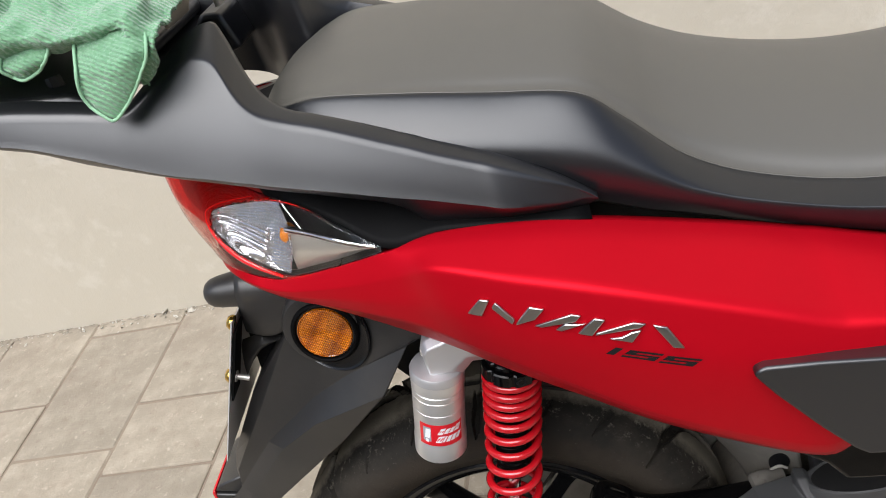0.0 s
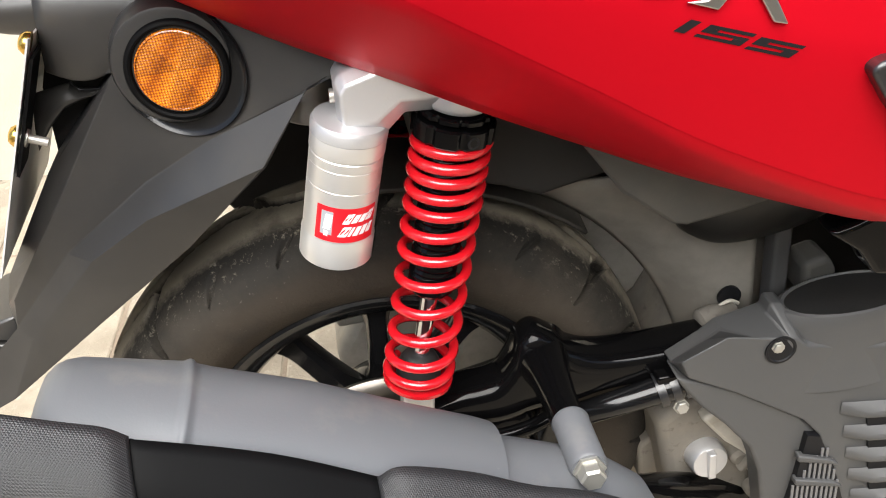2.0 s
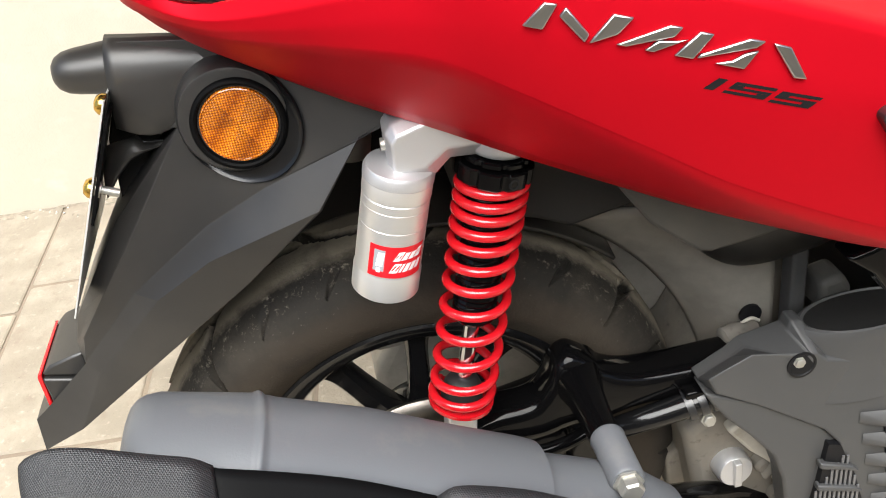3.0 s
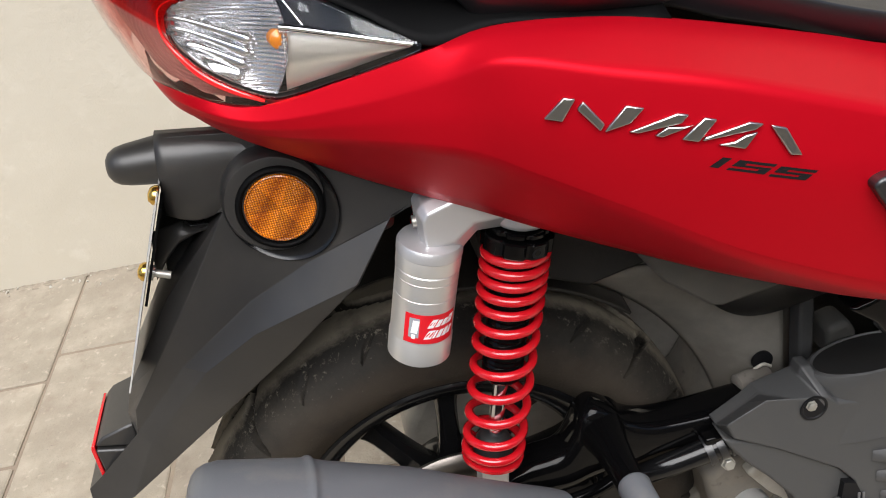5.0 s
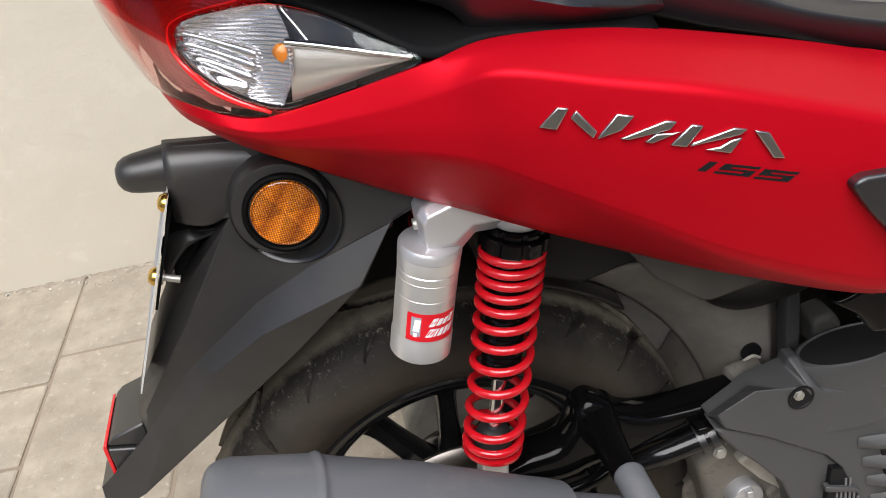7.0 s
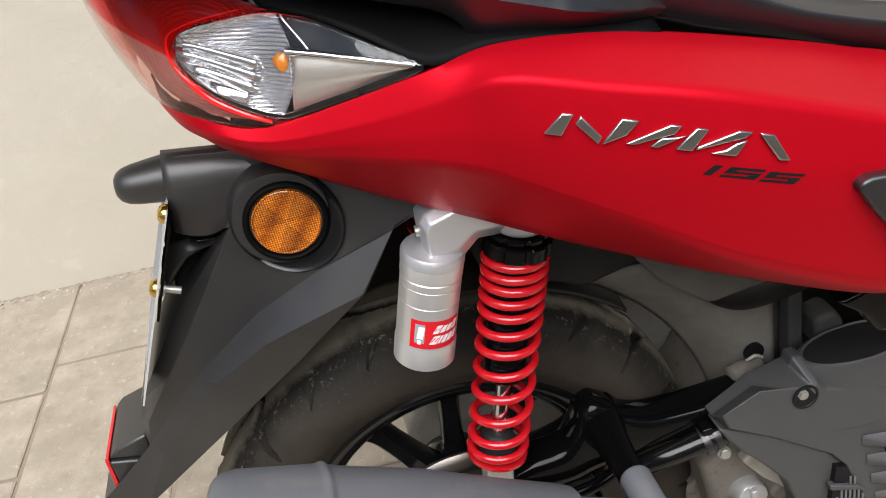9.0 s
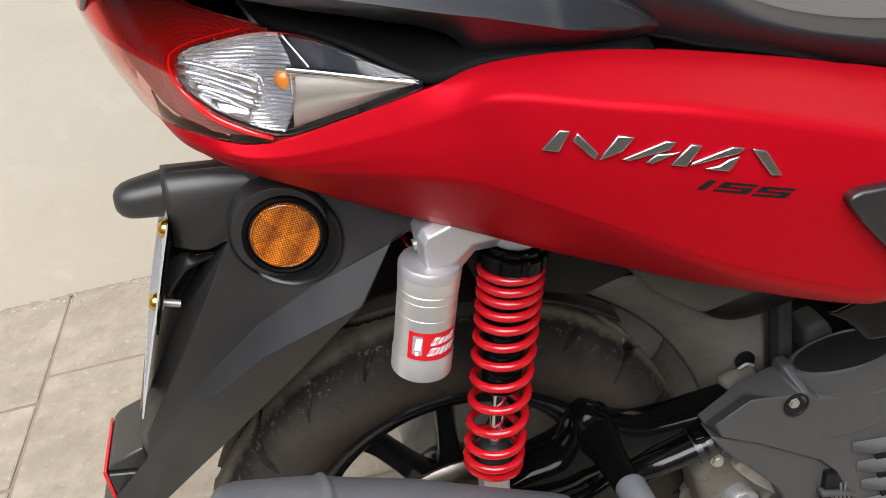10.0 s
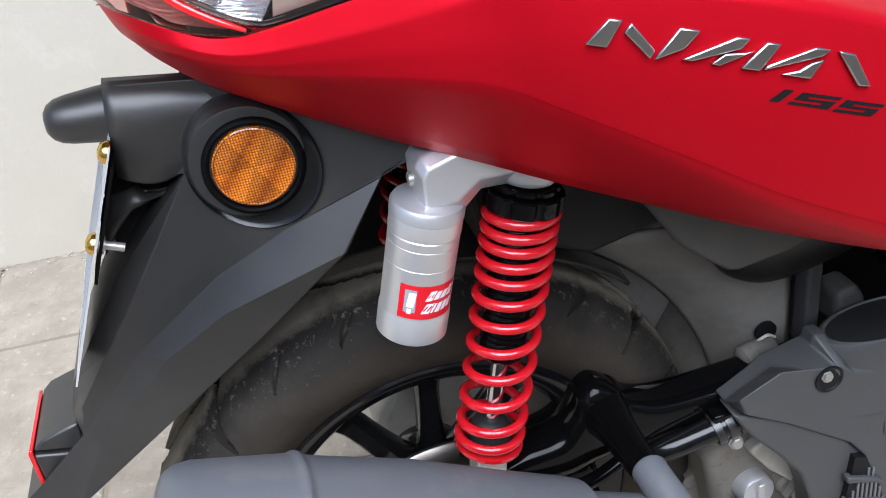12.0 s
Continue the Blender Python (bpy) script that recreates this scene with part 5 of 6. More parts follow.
lathe(bm, (0.095, -0.075, 0.315), (0, -1, 0), [(0, 0.024), (0.03, 0.024), (0.038, 0.019), (0.04, 0.012)], 28)
part("pivot_cap", bm, GLOSS, arm_r, "", 50)
# hose with its clamp
bm = B()
tube(bm, [(0.145, -0.112, 0.316), (0.175, -0.120, 0.328), (0.205, -0.124, 0.336), (0.235, -0.126, 0.343), (0.27, -0.12, 0.35)], [0.010, 0.0105, 0.011, 0.012, 0.012], 16)
part("coolant_hose", bm, RIM, arm_r, "black hose", 60)
for a, r in ((0.0, 0.0146), (0.0105, 0.0146), (0.020, 0.0152)):
    bm = B()
    lathe(bm, (0.214 + a, -0.1245, 0.338 + a * 0.25), (1, -0.06, 0.25), [(0, r), (0.0065, r)], 24)
    part("hose_clamp", bm, BLACK, arm_r, "black hose clamp", 30)
bm = B()
block(bm, (0.212, -0.133, 0.350), (0.232, -0.119, 0.358))
part("clamp_ear", bm, GLOSS, arm_r, "", 30, 0.002)
bm = B()
hexhead(bm, (0.232, -0.131, 0.322), (0, -1, 0.2), 0.0055, 0.005)
part("clamp_screw", bm, ZINC, arm_r, "zinc clamp screw")

# ---- silencer ----
muff = new("silencer")
muff.parent = scooter
tagged(muff, label="grey painted silencer with a black textured guard")
# stations: centre x, y, z, radius
MU = [(-0.1985, -0.226, 0.4884, 0.030), (-0.1980, -0.226, 0.4882, 0.0440), (-0.1962, -0.226, 0.4876, 0.0510), (-0.1930, -0.226, 0.4865, 0.0556), (-0.1880, -0.226, 0.4848, 0.0588), (-0.1800, -0.226, 0.482, 0.0610), (-0.1320, -0.226, 0.4652, 0.0620), (-0.1300, -0.226, 0.4645, 0.0622), (-0.1284, -0.226, 0.4639, 0.0632), (-0.1266, -0.226, 0.4632, 0.0638), (-0.1248, -0.226, 0.4625, 0.0632), (-0.1232, -0.226, 0.4618, 0.0614), (-0.1205, -0.226, 0.4605, 0.0612), (-0.1150, -0.226, 0.458, 0.0606),
      (-0.06, -0.226, 0.432, 0.0600), (0.0, -0.226, 0.398, 0.0580), (0.040, -0.225, 0.377, 0.0560), (0.052, -0.225, 0.372, 0.0540), (0.0535, -0.225, 0.371, 0.046), (0.090, -0.225, 0.357, 0.043), (0.125, -0.224, 0.345, 0.038), (0.150, -0.222, 0.330, 0.028), (0.165, -0.215, 0.305, 0.020)]
MP = np.array(MU)


def ring(c, tang, r, angles):
    a = Vector(tang).normalized()
    s = Vector((0, 1, 0))
    s = (s - a * s.dot(a)).normalized()
    u = a.cross(s) if a.cross(s).z > 0 else s.cross(a)
    return [Vector(c) + (s * math.cos(f) + u * math.sin(f)) * r for f in angles]


tangs = np.gradient(MP[:, :3], axis=0)
tangs[0:5] = tangs[5]
for i in range(6, 13):
    tangs[i] = tangs[13]
bm = B()
g = np.array([ring(MP[i, :3], tangs[i], MP[i, 3], np.linspace(0, 2 * math.pi, 56, endpoint=False)) for i in range(len(MP))])
sheet(bm, g, wrap=True, caps=True)
part("silencer_can", bm, MUFFLER, muff, "grey heatproof-painted can", 45)
# pressed mark on the can, as bars
for k in range(7):
    x = -0.093 + 0.0085 * k + (0.006 if k > 4 else 0)
    i = np.interp(x, MP[:, 0], np.arange(len(MP)))
    c = [np.interp(x, MP[:, 0], MP[:, q]) for q in (1, 2, 3)]
    bm = B()
    rows = [[Vector((x + dx, c[0] - (c[2] + h) * math.cos(radians(a)), c[1] + (c[2] + h) * math.sin(radians(a)))) - Vector((0, 0, 0.47 * dx)) for a in (76, 82)] for h, dx in ((0.0004, 0), (0.0004, 0.005))]
    sheet(bm, np.array(rows))
    part("pressed_mark", bm, MOUNT, muff)
bm = B()
lathe(bm, (0.1268, -0.189, 0.3913), (-0.012, -1, 0.055), [(0, 0.0128), (0.002, 0.0136), (0.004, 0.0130), (0.046, 0.0130), (0.048, 0.0115)], 28)
part("mount_tube", bm, MUFFLER, muff, "grey mounting tube", 40)
bm = B()
block(bm, (0.112, -0.236, 0.335), (0.141, -0.205, 0.388))
part("mount_web", bm, MUFFLER, muff, "", 40, 0.006, segments=3)
bm = B()
hexhead(bm, (0.1262, -0.237, 0.3938), (-0.012, -1, 0.055), 0.0090, 0.012)
part("mount_bolt", bm, ZINC, muff, "zinc flange bolt", 20)


def guard_piece(name, stations, material, label, thick=0.004):
    """Shell over the outer upper side of the can: x, lift, upper and lower angle above the horizontal, drop."""
    rows = []
    for x, lift, a1, a0 in stations:
        c = [np.interp(x, MP[:, 0], MP[:, q]) for q in (1, 2, 3)]
        if x < -0.17:
            c = [-0.226, 0.484 + 0.30 * (-0.17 - x), 0.060]
        r = c[2] + lift
        rows.append([(x, c[0] - r * math.cos(radians(a)), c[1] + r * math.sin(radians(a))) for a in np.linspace(a1, a0, 7)])
    bmg = B()
    sheet(bmg, net(rows, 5, 3))
    return part(name, bmg, material, muff, label, 50, solid=thick)


guard_piece("guard_rear", [(-0.2235, 0.017, 52, 46), (-0.2215, 0.020, 55, 41), (-0.215, 0.023, 58, 36), (-0.203, 0.026, 60, 31), (-0.185, 0.026, 60, 25), (-0.156, 0.026, 60, -10), (-0.136, 0.024, 59, -35), (-0.126, 0.016, 57, -40)], WEAVE, "black woven-texture guard end")
guard_piece("guard_middle", [(-0.130, 0.008, 56, -40), (-0.122, 0.018, 56, -40), (-0.058, 0.019, 56.5, -40), (0.002, 0.018, 54, -40)], DULL, "smooth black guard panel")
guard_piece("guard_front", [(-0.006, 0.019, 54, -40), (0.010, 0.029, 59, -40), (0.049, 0.031, 60, -40), (0.083, 0.036, 57, -40), (0.13, 0.036, 54, -40), (0.20, 0.056, 40, -40)], WEAVE, "black woven-texture guard front")

# ---- engine side ----
engine = new("engine")
engine.parent = scooter
tagged(engine, label="dusty engine with a black radiator cover")
# cover plate with a broad bevel along its upper rear edge: rear outline, bevel line, and the depth of each
COVER_REAR = [(0.2236, 0.3669), (0.2514, 0.3842), (0.2620, 0.3930), (0.2965, 0.4020), (0.2995, 0.4110), (0.3080, 0.4100), (0.3160, 0.3990), (0.46, 0.368), (0.46, 0.15), (0.3640, 0.15), (0.3572, 0.2016), (0.3499, 0.2421), (0.3376, 0.2840), (0.3232, 0.3037), (0.2974, 0.3225), (0.2674, 0.3440), (0.2290, 0.3600)]
COVER_FACE = [(0.2240, 0.3855), (0.2585, 0.4031), (0.2800, 0.3985), (0.3040, 0.3925), (0.3075, 0.3920), (0.3120, 0.3905), (0.3200, 0.3820), (0.46, 0.355), (0.46, 0.15), (0.3645, 0.15), (0.3577, 0.2016), (0.3504, 0.2426), (0.3380, 0.2850), (0.3236, 0.3047), (0.2978, 0.3235), (0.2678, 0.3452), (0.2300, 0.3680)]
bm = B()
tilt = lambda x: 0.08 * (x - 0.22)
lev = [[(x, y - tilt(x), z) for x, z in o] for o, y in ((COVER_REAR, -0.112), (COVER_REAR, -0.1265), (COVER_FACE, -0.1490))]
sheet(bm, np.array(lev), wrap=True, caps=True)
part("radiator_cover", bm, COVER, engine, "dusty black plastic radiator cover", 25, 0.0022, segments=3)
bm = B()
slab(bm, [(0.2224, 0.3655), (0.2674, 0.3455), (0.2974, 0.3240), (0.3232, 0.3050), (0.3376, 0.2850), (0.3499, 0.2430), (0.3572, 0.2020), (0.3650, 0.15), (0.3000, 0.15), (0.3005, 0.1906), (0.2933, 0.2468), (0.2837, 0.2779), (0.2621, 0.3082), (0.2420, 0.3320), (0.2290, 0.3520)], lambda x, z: -0.1445 - tilt(x), lambda x, z: -0.118 - tilt(x))
part("lower_cover", bm, COVER, engine, "dusty lower half of the cover", 25, 0.003, segments=3)
# dusty splash wall that bends round the tyre into the engine's flank
bm = B()
rows = []
for z in np.linspace(0.30, 0.500, 16):
    xl = max(0.120, math.sqrt(max(0.0, 0.273 ** 2 - (z - AX) ** 2)))
    r = []
    for q in np.linspace(0, 1, 22):
        r.append((xl + (0.315 - xl) * q, -0.028 - 0.047 * (1 - (1 - q) ** 2.2), z))
    rows.append(r)
sheet(bm, np.array(rows))
part("splash_wall", bm, SPLASH, engine, "dusty grey splash wall ahead of the tyre", 60, solid=0.004)
bm = B()
slab(bm, [(0.322, 0.335), (0.336, 0.335), (0.338, 0.50), (0.324, 0.50)], -0.090, -0.070)
part("engine_post", bm, COVER, engine, "", 35, 0.003)
bm = B()
slab(bm, [(0.342, 0.414), (0.363, 0.418), (0.372, 0.402), (0.369, 0.375), (0.344, 0.380)], -0.102, -0.070)
part("pipe_stub", bm, FLAP, engine, "dusty grey pipe stub", 35, 0.006, segments=3)
bm = B()
lathe(bm, (0.361, -0.133, 0.335), (0, 0, 1), [(0, 0.066), (0.020, 0.0625), (0.034, 0.0600), (0.060, 0.0590), (0.0665, 0.0580), (0.0700, 0.0555), (0.0712, 0.0520), (0.0695, 0.0490)], 72)
for v in bm.verts:
    v.co.y = -0.133 + (v.co.y + 0.133) * 0.46
part("filler_drum", bm, COVER, engine, "round black cap housing", 30)
# shallow black disc; the shade of a deep screw recess is in its colour
bm = B()
lathe(bm, (0.2985, -0.1556, 0.3835), (0, -1, 0.05), [(0, 0.0122), (0.0010, 0.0122), (0.0012, 0.0105), (0.0004, 0.0095), (0.0004, 0.0004)], 32)
part("recess_shade", bm, INK_AND_HOLE, engine, "", 30)
bm = B()
hexhead(bm, (0.2960, -0.1560, 0.3870), (0, -1, 0.05), 0.0042, 0.003)
part("cover_screw", bm, ZINC, engine, "zinc screw")
bm = B()
lathe(bm, (0.361, -0.133, 0.4040), (0, 0, 1), [(0, 0.0500), (0.0008, 0.0490), (0.0015, 0.030), (0.0018, 0.001)], 64)
for v in bm.verts:
    v.co.y = -0.133 + (v.co.y + 0.133) * 0.46
part("drum_lid", bm, INNER, engine, "dull black lid of the housing", 30)
# louvres: black sheets painted for the shade in the openings, with slats over them
bm = B()
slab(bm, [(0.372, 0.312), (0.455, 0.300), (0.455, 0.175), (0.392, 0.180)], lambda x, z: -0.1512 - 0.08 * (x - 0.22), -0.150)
part("grille_shade", bm, INK_AND_HOLE, engine, "", 30)
for k in range(5):
    z = 0.318 - 0.0255 * k
    bm = B()
    rows = [[(x, y, z + dz - 0.12 * (x - 0.36)) for y, dz in ((-0.150 - 0.08 * (x - 0.22), 0.0), (-0.1575 - 0.08 * (x - 0.22), -0.005), (-0.1585 - 0.08 * (x - 0.22), -0.009), (-0.1565 - 0.08 * (x - 0.22), -0.0125), (-0.150 - 0.08 * (x - 0.22), -0.012))] for x in (0.352 + 0.005 * k, 0.370 + 0.005 * k, 0.40, 0.455)]
    rows[0] = [(x, -0.1500 - 0.08 * (x - 0.22), zz) for x, _, zz in rows[0]]
    sheet(bm, np.array(rows), wrap=True, caps=True)
    part("louvre", bm, COVER, engine, "", 35)
# second black sheet for the shade inside the lower opening
bm = B()
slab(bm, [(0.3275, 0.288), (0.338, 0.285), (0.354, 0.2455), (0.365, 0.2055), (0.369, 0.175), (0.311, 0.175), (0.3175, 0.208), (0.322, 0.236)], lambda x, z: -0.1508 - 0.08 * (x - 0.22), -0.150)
part("grille_shade", bm, INK_AND_HOLE, engine, "", 30)
for k in range(3):
    z = 0.276 - 0.028 * k
    bm = B()
    slab(bm, [(0.320, z - 0.006), (0.348 + 0.006 * k, z - 0.016), (0.356 + 0.006 * k, z - 0.024), (0.320, z - 0.013)], lambda x, zz: -0.1550 - 0.08 * (x - 0.22), -0.155)
    part("louvre", bm, COVER, engine, "", 35, 0.0015)
for k in range(10):
    bm = B()
    fx = 0.3190 + 0.0042 * k
    fy = -0.1520 - 0.08 * (fx - 0.22)
    block(bm, (fx, fy, 0.186), (fx + 0.0022, fy + 0.0012, min(0.275, 0.232 + 0.008 * k, 0.275 - 3.2 * max(0, fx - 0.343))))
    part("radiator_fin", bm, MOUNT, engine)
# crankcase and flank behind the hose
bm = B()
slab(bm, [(0.238, 0.20), (0.236, 0.27), (0.262, 0.29), (0.305, 0.36), (0.310, 0.50), (0.345, 0.50), (0.345, 0.34), (0.36, 0.20), (0.33, 0.13), (0.26, 0.14)], -0.045, 0.08)
part("crankcase", bm, DUST, engine, "dusty cast crankcase", 40, 0.012, segments=3)
bm = B()
slab(bm, [(0.225, 0.27), (0.30, 0.315), (0.345, 0.27), (0.35, 0.15), (0.30, 0.12), (0.24, 0.16)], -0.095, -0.03)
part("crankcase_cover", bm, DUST, engine, "", 40, 0.010, segments=3)
bm = B()
lathe(bm, (0.2686, -0.094, 0.222), (0.05, -1, 0.1), [(0, 0.0178), (0.014, 0.0174), (0.017, 0.0158), (0.017, 0.001)], 32)
cap = part("oil_cap", bm, CAST, engine, "silver oil filler cap", 35)
bm = B()
block(bm, (0.266, -0.1160, 0.208), (0.273, -0.108, 0.238))
part("cap_grip", bm, CAST, cap, "", 30, 0.001)
bm = B()
lathe(bm, (0.2625, -0.088, 0.3640), (1, 0.10, 0.10), [(0, 0.006), (0.0008, 0.0095), (0.003, 0.0122), (0.014, 0.0126), (0.020, 0.0115), (0.024, 0.0085), (0.034, 0.0080)], 28)
part("vent_cap", bm, DUST, engine, "pale grey round plug", 40)
# flat black disc painting the shade inside a hole in the case
bm = B()
lathe(bm, (0.2945, -0.0735, 0.3765), (0, -1, 0), [(0, 0.0100), (0.0030, 0.0100)], 24)
part("case_hole_shade", bm, INK_AND_HOLE, engine, "", 30)
bm = B()
tube(bm, [(0.2845, -0.079, 0.3720), (0.293, -0.080, 0.3760), (0.3005, -0.080, 0.3715)], 0.0016, 8)
part("wire_clip", bm, PALE, engine, "", 60)
bm = B()
tube(bm, [(0.335, -0.06, 0.49), (0.338, -0.065, 0.42), (0.336, -0.07, 0.35), (0.34, -0.075, 0.30)], 0.006, 10)
part("breather_hose", bm, RUBBER, engine, "black breather hose", 60)
for k, (x, z) in enumerate(((0.30, 0.215), (0.318, 0.165), (0.285, 0.160))):
    bm = B()
    lathe(bm, (x, -0.092, z), (0, -1, 0), [(0, 0.010), (0.012, 0.009), (0.016, 0.006), (0.016, 0.001)], 16)
    part("case_boss", bm, DUST, engine, "", 30)
bm = B()
tube(bm, [(0.15, -0.15, 0.255), (0.20, -0.13, 0.228), (0.26, -0.10, 0.180), (0.33, -0.08, 0.13)], 0.016, 14)
part("exhaust_pipe", bm, GLOSS, engine, "black exhaust pipe", 60)
bm = B()
slab(bm, [(0.261, 0.274), (0.279, 0.285), (0.307, 0.258), (0.321, 0.221), (0.330, 0.185), (0.310, 0.190), (0.302, 0.222), (0.283, 0.242)], -0.108, -0.092)
part("case_rib", bm, PALE, engine, "dusty silver cast rib", 40, 0.004, segments=3)
bm = B()
slab(bm, [(0.221, 0.206), (0.244, 0.222), (0.267, 0.177), (0.272, 0.145), (0.222, 0.160)], -0.060, -0.040)
part("lower_casting", bm, DUST, engine, "", 40, 0.004, segments=3)
bm = B()
tube(bm, [(0.295, -0.10, 0.300), (0.315, -0.108, 0.268), (0.318, -0.108, 0.235), (0.300, -0.105, 0.205)], [0.008, 0.010, 0.009, 0.008], 14, flat=0.6)
part("pump_cover", bm, DUST, engine, "", 50)

# dark inner body over the tyre
bm = B()
arcp = [(0.288 * math.cos(radians(a)), AX + 0.288 * math.sin(radians(a))) for a in range(60, 79, 6)]
slab(bm, arcp + [(0.055, 0.66), (0.10, 0.63), (0.25, 0.57), (0.25, 0.52)], -0.070, 0.070)
part("inner_body", bm, INNER, scooter, "", 40, 0.004)

# added dark sheet on the far side, so the gap above the tyre looks shaded
bm = B()
slab(bm, [(-0.13, 0.44), (-0.08, 0.36), (0.12, 0.34), (0.34, 0.30), (0.34, 0.64), (0.15, 0.70), (-0.06, 0.70)], 0.162, 0.170)
part("gap_shade_panel", bm, INNER, scooter, "", 40, 0.003)

# mudguard plate ahead of the tyre, air box and lower flap
bm = B()
g = np.array([[((0.271 - 0.003 * abs(b)) * math.cos(f), 0.045 * b, AX + (0.271 - 0.003 * abs(b)) * math.sin(f)) for b in (-1.0, -0.95, -0.5, 0, 0.5, 0.95, 1.0)] for f in np.linspace(radians(46), radians(84), 24)])
sheet(bm, g)
part("inner_mudguard", bm, HUGGER, scooter, "dusty black inner mudguard", 50, solid=0.003)
bm = B()
slab(bm, [(0.150, 0.59), (0.1735, 0.552), (0.186, 0.532), (0.2225, 0.4985), (0.2316, 0.4955), (0.2719, 0.4990), (0.33, 0.51), (0.34, 0.56), (0.2, 0.61)], -0.134, -0.126)
part("lower_flap", bm, FLAP, scooter, "dull grey-black lower flap", 40, 0.003)
bm = B()
rows = []
for x, zb, w in ((0.205, 0.505, 0.02), (0.230, 0.487, 0.045), (0.245, 0.462, 0.050), (0.264, 0.447, 0.052), (0.285, 0.441, 0.054), (0.315, 0.442, 0.056), (0.36, 0.452, 0.056), (0.44, 0.49, 0.04)):
    c = Vector((x, -0.095, 0.55))
    h = 0.55 - zb
    rows.append([(x, -0.085 - w * 0.75 * math.cos(f), 0.55 + h * math.sin(f)) for f in np.linspace(0, 2 * math.pi, 20, endpoint=False)])
g = np.array([crom(c, 3) for c in np.array(rows).transpose(1, 0, 2)]).transpose(1, 0, 2)
sheet(bm, g, wrap=True, caps=True)
part("air_box", bm, BELLY, scooter, "rounded black air box", 60)
bm = B()
slab(bm, [(0.2900, 0.5235), (0.3062, 0.5275), (0.3343, 0.5370), (0.365, 0.545), (0.40, 0.50), (0.355, 0.478), (0.325, 0.484), (0.312, 0.505)], -0.213, -0.190)
part("lower_fairing", bm, GLOSS, scooter, "gloss black lower fairing edge", 40, 0.004, segments=3)
bm = B()
tube(bm, [(0.335, -0.16, 0.555), (0.375, -0.165, 0.50), (0.42, -0.17, 0.44), (0.48, -0.17, 0.38)], 0.014, 12, flat=0.6)
part("frame_tube", bm, GLOSS, scooter, "gloss black frame tube", 60)
# side stand, on the far side
bm = B()
L0 = radians(-LEAN)
tube(bm, [(0.30, 0.12, 0.17), (0.33, 0.17, 0.08), (0.345, 0.19, -0.001 - 0.19 * math.sin(L0) + 0.036)], 0.010, 10, smooth=3)
part("side_stand", bm, GLOSS, scooter, "black side stand", 60)
# front of the machine, out of view, closes the body
bm = B()
slab(bm, [(0.40, 0.20), (0.42, 0.56), (0.50, 0.66), (0.62, 0.66), (0.66, 0.40), (1.05, 0.32), (1.05, 0.20)], -0.17, 0.17)
part("floor_board", bm, BLACK, scooter, "black floor board and tunnel", 40, 0.02, segments=3)

# ---- cloths on the carrier ----
def drape(name, g, material, label, category, solid):
    bmc = B()
    sheet(bmc, g)
    ob = part(name, bmc, material, None, "", 70, solid=solid)
    tagged(ob, label, category)
    ob.rotation_euler = (radians(LEAN), 0, 0)
    return ob


TW = [  # rows of the bunched towel, from its front edge over the top to the far side
    [(-0.330, -0.160, 0.9900), (-0.201, -0.172, 0.9830), (-0.176, -0.172, 0.9795), (-0.148, -0.172, 0.9813), (-0.128, -0.174, 0.9773), (-0.098, -0.180, 0.9693), (-0.074, -0.186, 0.9706), (-0.078, -0.189, 0.9402), (-0.060, -0.186, 0.9505)],
    [(-0.330, -0.168, 1.0000), (-0.194, -0.182, 0.9960), (-0.170, -0.184, 0.9890), (-0.143, -0.184, 0.9900), (-0.124, -0.188, 0.9850), (-0.094, -0.190, 0.9780), (-0.069, -0.184, 0.9780), (-0.069, -0.192, 0.9520), (-0.055, -0.188, 0.9580)],
    [(-0.330, -0.165, 1.0120), (-0.187, -0.176, 1.0070), (-0.164, -0.172, 0.9985), (-0.138, -0.178, 0.9980), (-0.119, -0.176, 0.9927), (-0.089, -0.178, 0.9850), (-0.063, -0.166, 0.9830), (-0.060, -0.176, 0.9640), (-0.051, -0.168, 0.9660)],
    [(-0.330, -0.130, 1.0300), (-0.194, -0.140, 1.0250), (-0.171, -0.128, 1.0100), (-0.147, -0.140, 1.0140), (-0.127, -0.128, 1.0020), (-0.096, -0.140, 0.9980), (-0.072, -0.128, 0.9850), (-0.060, -0.140, 0.9825), (-0.052, -0.130, 0.9780)],
    [(-0.330, -0.080, 1.0450), (-0.200, -0.085, 1.0400), (-0.175, -0.070, 1.0300), (-0.150, -0.080, 1.0360), (-0.130, -0.080, 1.0200), (-0.101, -0.080, 1.0180), (-0.075, -0.080, 1.0000), (-0.063, -0.080, 0.9900), (-0.060, -0.080, 0.9750)],
    [(-0.330, 0.000, 1.0200), (-0.200, 0.000, 1.0220), (-0.175, 0.000, 1.0100), (-0.150, 0.000, 1.0150), (-0.130, 0.000, 1.0000), (-0.101, 0.000, 0.9980), (-0.080, 0.000, 0.9800), (-0.072, 0.000, 0.9700), (-0.070, 0.000, 0.9550)],
    [(-0.330, 0.050, 0.9750), (-0.200, 0.050, 0.9750), (-0.175, 0.050, 0.9650), (-0.150, 0.050, 0.9620), (-0.130, 0.050, 0.9580), (-0.101, 0.050, 0.9550), (-0.090, 0.050, 0.9500), (-0.087, 0.050, 0.9480), (-0.085, 0.050, 0.9450)],
]
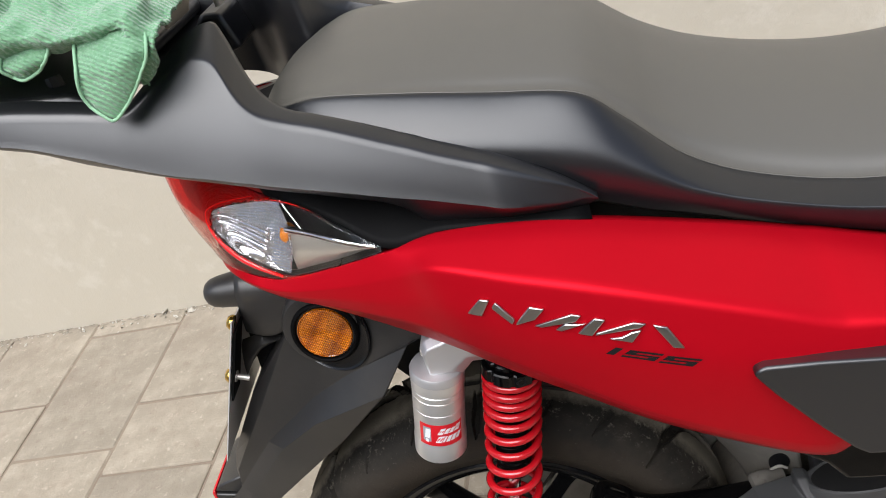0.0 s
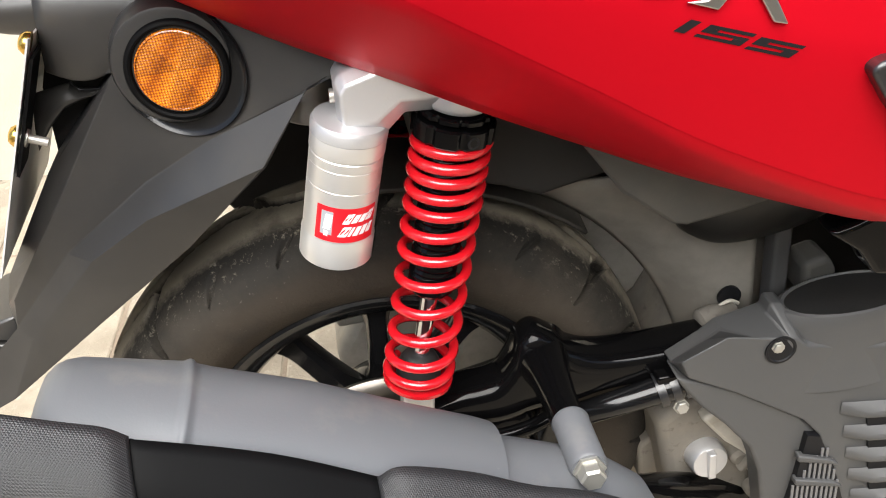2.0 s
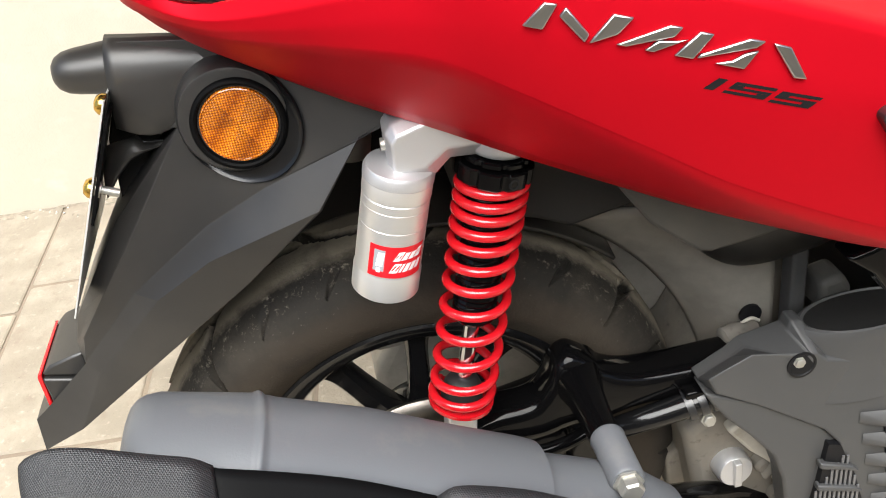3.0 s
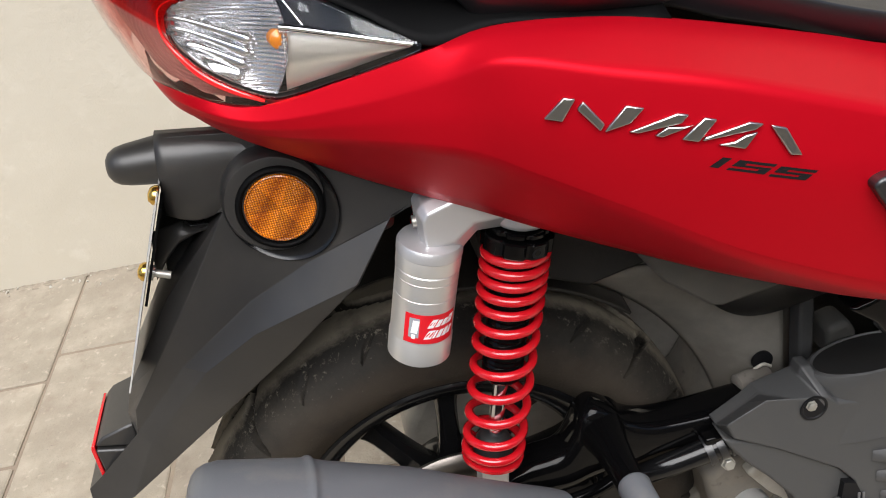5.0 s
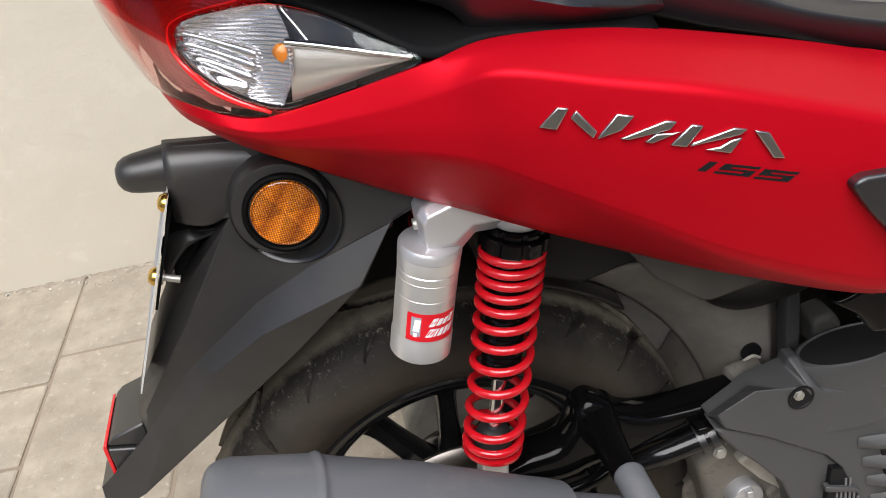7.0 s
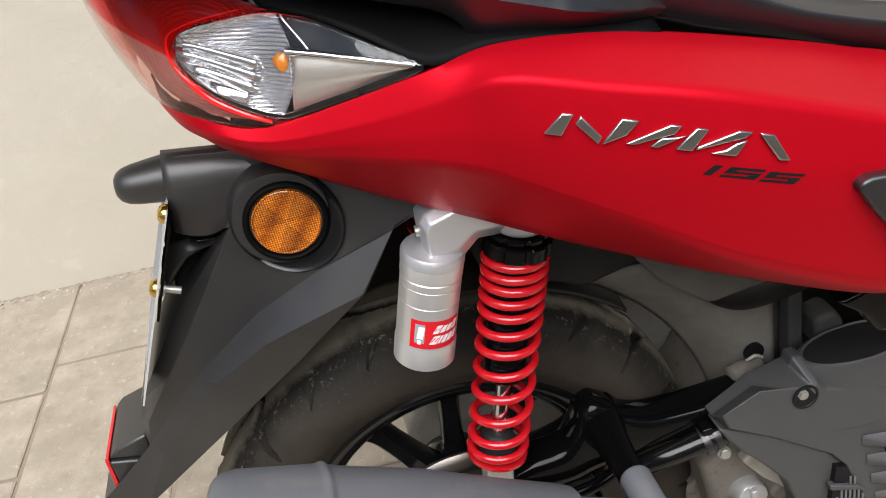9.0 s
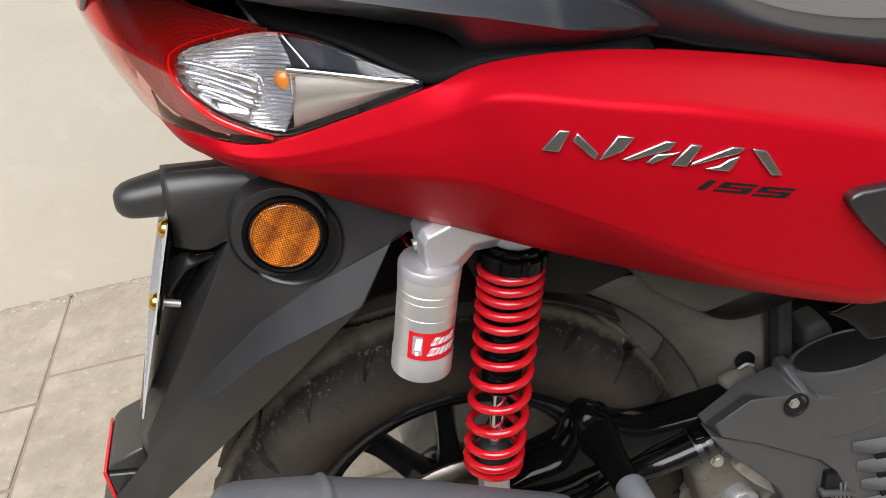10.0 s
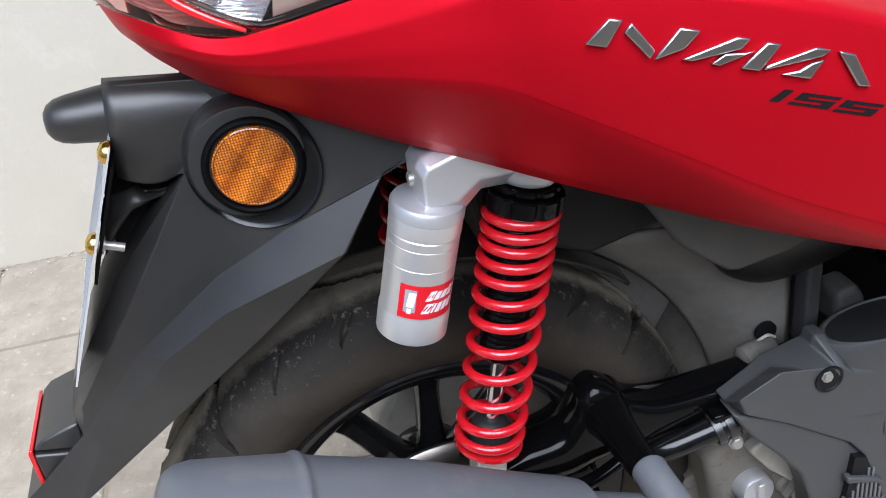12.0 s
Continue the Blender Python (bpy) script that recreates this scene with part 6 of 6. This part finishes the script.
FLAP_A = [[(-0.168, -0.170, 0.988), (-0.150, -0.172, 0.990), (-0.130, -0.172, 0.990)], [(-0.171, -0.180, 0.978), (-0.1556, -0.184, 0.976), (-0.136, -0.180, 0.976)], [(-0.168, -0.176, 0.970), (-0.160, -0.178, 0.9665), (-0.147, -0.176, 0.969)]]
FLAP_B = [
    [(-0.113, -0.174, 0.984), (-0.098, -0.184, 0.981), (-0.081, -0.186, 0.981), (-0.066, -0.184, 0.982), (-0.060, -0.182, 0.976)],
    [(-0.112, -0.194, 0.967), (-0.099, -0.200, 0.964), (-0.084, -0.203, 0.963), (-0.068, -0.202, 0.967), (-0.0595, -0.196, 0.9645)],
    [(-0.1139, -0.198, 0.959), (-0.103, -0.200, 0.9557), (-0.089, -0.205, 0.9536), (-0.0737, -0.203, 0.9549), (-0.063, -0.198, 0.9576)],
    [(-0.1165, -0.197, 0.949), (-0.107, -0.201, 0.944), (-0.096, -0.203, 0.941), (-0.082, -0.202, 0.943), (-0.070, -0.199, 0.9505)],
    [(-0.1150, -0.1965, 0.9400), (-0.109, -0.199, 0.9334), (-0.1032, -0.199, 0.9275), (-0.0924, -0.199, 0.9318), (-0.0774, -0.198, 0.9439)],
]


def crumple(g, fold, fine):
    for i in range(g.shape[0]):
        for j in range(g.shape[1]):
            p = Vector(g[i, j])
            k = (noise.noise(Vector((p.x * 22, p.y * 14, p.z * 30))) * 0.017 + noise.noise(p * 62) * 0.007) * fold + noise.noise(p * 260) * fine + noise.noise(p * 520) * fine
            g[i, j] += np.array((0.15 * k, -0.6 * k, 0.8 * k))
    return g


tg = crumple(net(TW, 12, 14), 1.0, 0.0010)
ta, tb = crumple(net(FLAP_A, 14, 14), 0.12, 0.0006), crumple(net(FLAP_B, 12, 14), 0.12, 0.0006)
bm = B()
for g in (tg, ta, tb):
    sheet(bm, g)
towel = part("towel", bm, TOWEL, None, "", 70, solid=0.003)
tagged(towel, "crumpled green microfibre towel lying over the carrier", "towel")
towel.rotation_euler = (radians(LEAN), 0, 0)
rim_a = list(ta[::2, 0]) + list(ta[-1, 1::2]) + list(ta[::-1, -1][1::2])
rim_b = list(tb[::-1, 0][::2])[::-1] + list(tb[-1, 1::2]) + list(tb[::-1, -1][1::2]) + list(tb[0, ::-1][1::2])
for r in (rim_a, rim_b):
    bm = B()
    tube(bm, [tuple(q + np.array((0, -0.0022, 0))) for q in r], 0.0012, 8, smooth=2)
    part("hem", bm, HEM, towel, "pale green stitched hem", 60)
CL = [[(-0.14, 0.02 + 0.02 * a, 0.935), (-0.12, 0.03 + 0.02 * a, 0.985), (-0.100, 0.03 + 0.02 * a, 0.985), (-0.085, 0.02 + 0.02 * a, 0.968), (-0.082, 0.015 + 0.02 * a, 0.94)] for a in (0, 1, 2, 3)]
drape("beige_cloth", net(CL, 5, 6), BEIGE, "folded beige cloth on the carrier", "cloth", 0.004)

# ---- paving: columns of slabs running away from the wall ----
PA = -6.2                                    # the paving's turn in plan
pe = Vector((math.cos(radians(PA)), math.sin(radians(PA)), 0))
pu = Vector((-pe.y, pe.x, 0))
P0 = Vector((-0.913, 0.752, 0))              # a corner where a joint meets a column line
LENG, WIDE, GAP = 0.398, 0.268, 0.0065
SHIFT = {0: 0.0, -1: 0.272, -2: 0.044, 1: 0.069, 2: 0.262, -3: 0.25, 3: 0.05}   # where each column starts


def paver_mesh(length, seed):
    r = random.Random(seed)
    bm = B()
    w, l, b = WIDE - GAP, length - GAP, 0.004
    n = 8
    pts = [(b, 0), (w - b, 0), (w, b), (w, l - b), (w - b, l), (b, l), (0, l - b), (0, b)]
    j = lambda: r.uniform(-0.0018, 0.0018)
    out = [(x + j(), y + j()) for x, y in pts]
    lo = [bm.verts.new((x, y, -0.03)) for x, y in out]
    md = [bm.verts.new((x, y, -0.0025 + 0.5 * j())) for x, y in out]
    tp = [bm.verts.new((x + (0.003 if x < w / 2 else -0.003), y + (0.003 if y < l / 2 else -0.003), 0.0)) for x, y in out]
    for i in range(n):
        k = (i + 1) % n
        bm.faces.new((lo[i], lo[k], md[k], md[i]))
        bm.faces.new((md[i], md[k], tp[k], tp[i]))
    bm.faces.new(tp)
    me = bpy.data.meshes.new("paver")
    bmesh.ops.recalc_face_normals(bm, faces=bm.faces)
    bm.to_mesh(me)
    bm.free()
    me.materials.append(STONE)
    return me


meshes = [paver_mesh(LENG, s) for s in range(5)]
halves = [paver_mesh(LENG / 2, s + 20) for s in range(3)]
rnd = random.Random(11)
for col in range(-8, 9):
    shift = SHIFT.get(col, 0.04 + 0.2 * (col % 2))
    for row in range(-6, 3):
        y0 = row * LENG + shift
        c = P0 + pe * (col * WIDE) + pu * y0
        d = (c + pu * LENG * 0.5 - foot).dot(wnor)
        if d > 0.19 or c.y < -1.9:
            continue
        short = [(y0, LENG, meshes)]
        if col == 0 and row == -1:
            short = [(y0, LENG / 2, halves), (y0 + LENG / 2, LENG / 2, halves)]
        for yy, ll, pool in short:
            o = new("paver", rnd.choice(pool))
            o.parent = ground
            q = P0 + pe * (col * WIDE + GAP / 2) + pu * (yy + GAP / 2)
            o.matrix_basis = Matrix.Translation((q.x, q.y, rnd.uniform(-0.0012, 0.0))) @ pose(0, 0, 0, rnd.uniform(-0.15, 0.15), rnd.uniform(-0.15, 0.15), PA + rnd.uniform(-0.25, 0.25))
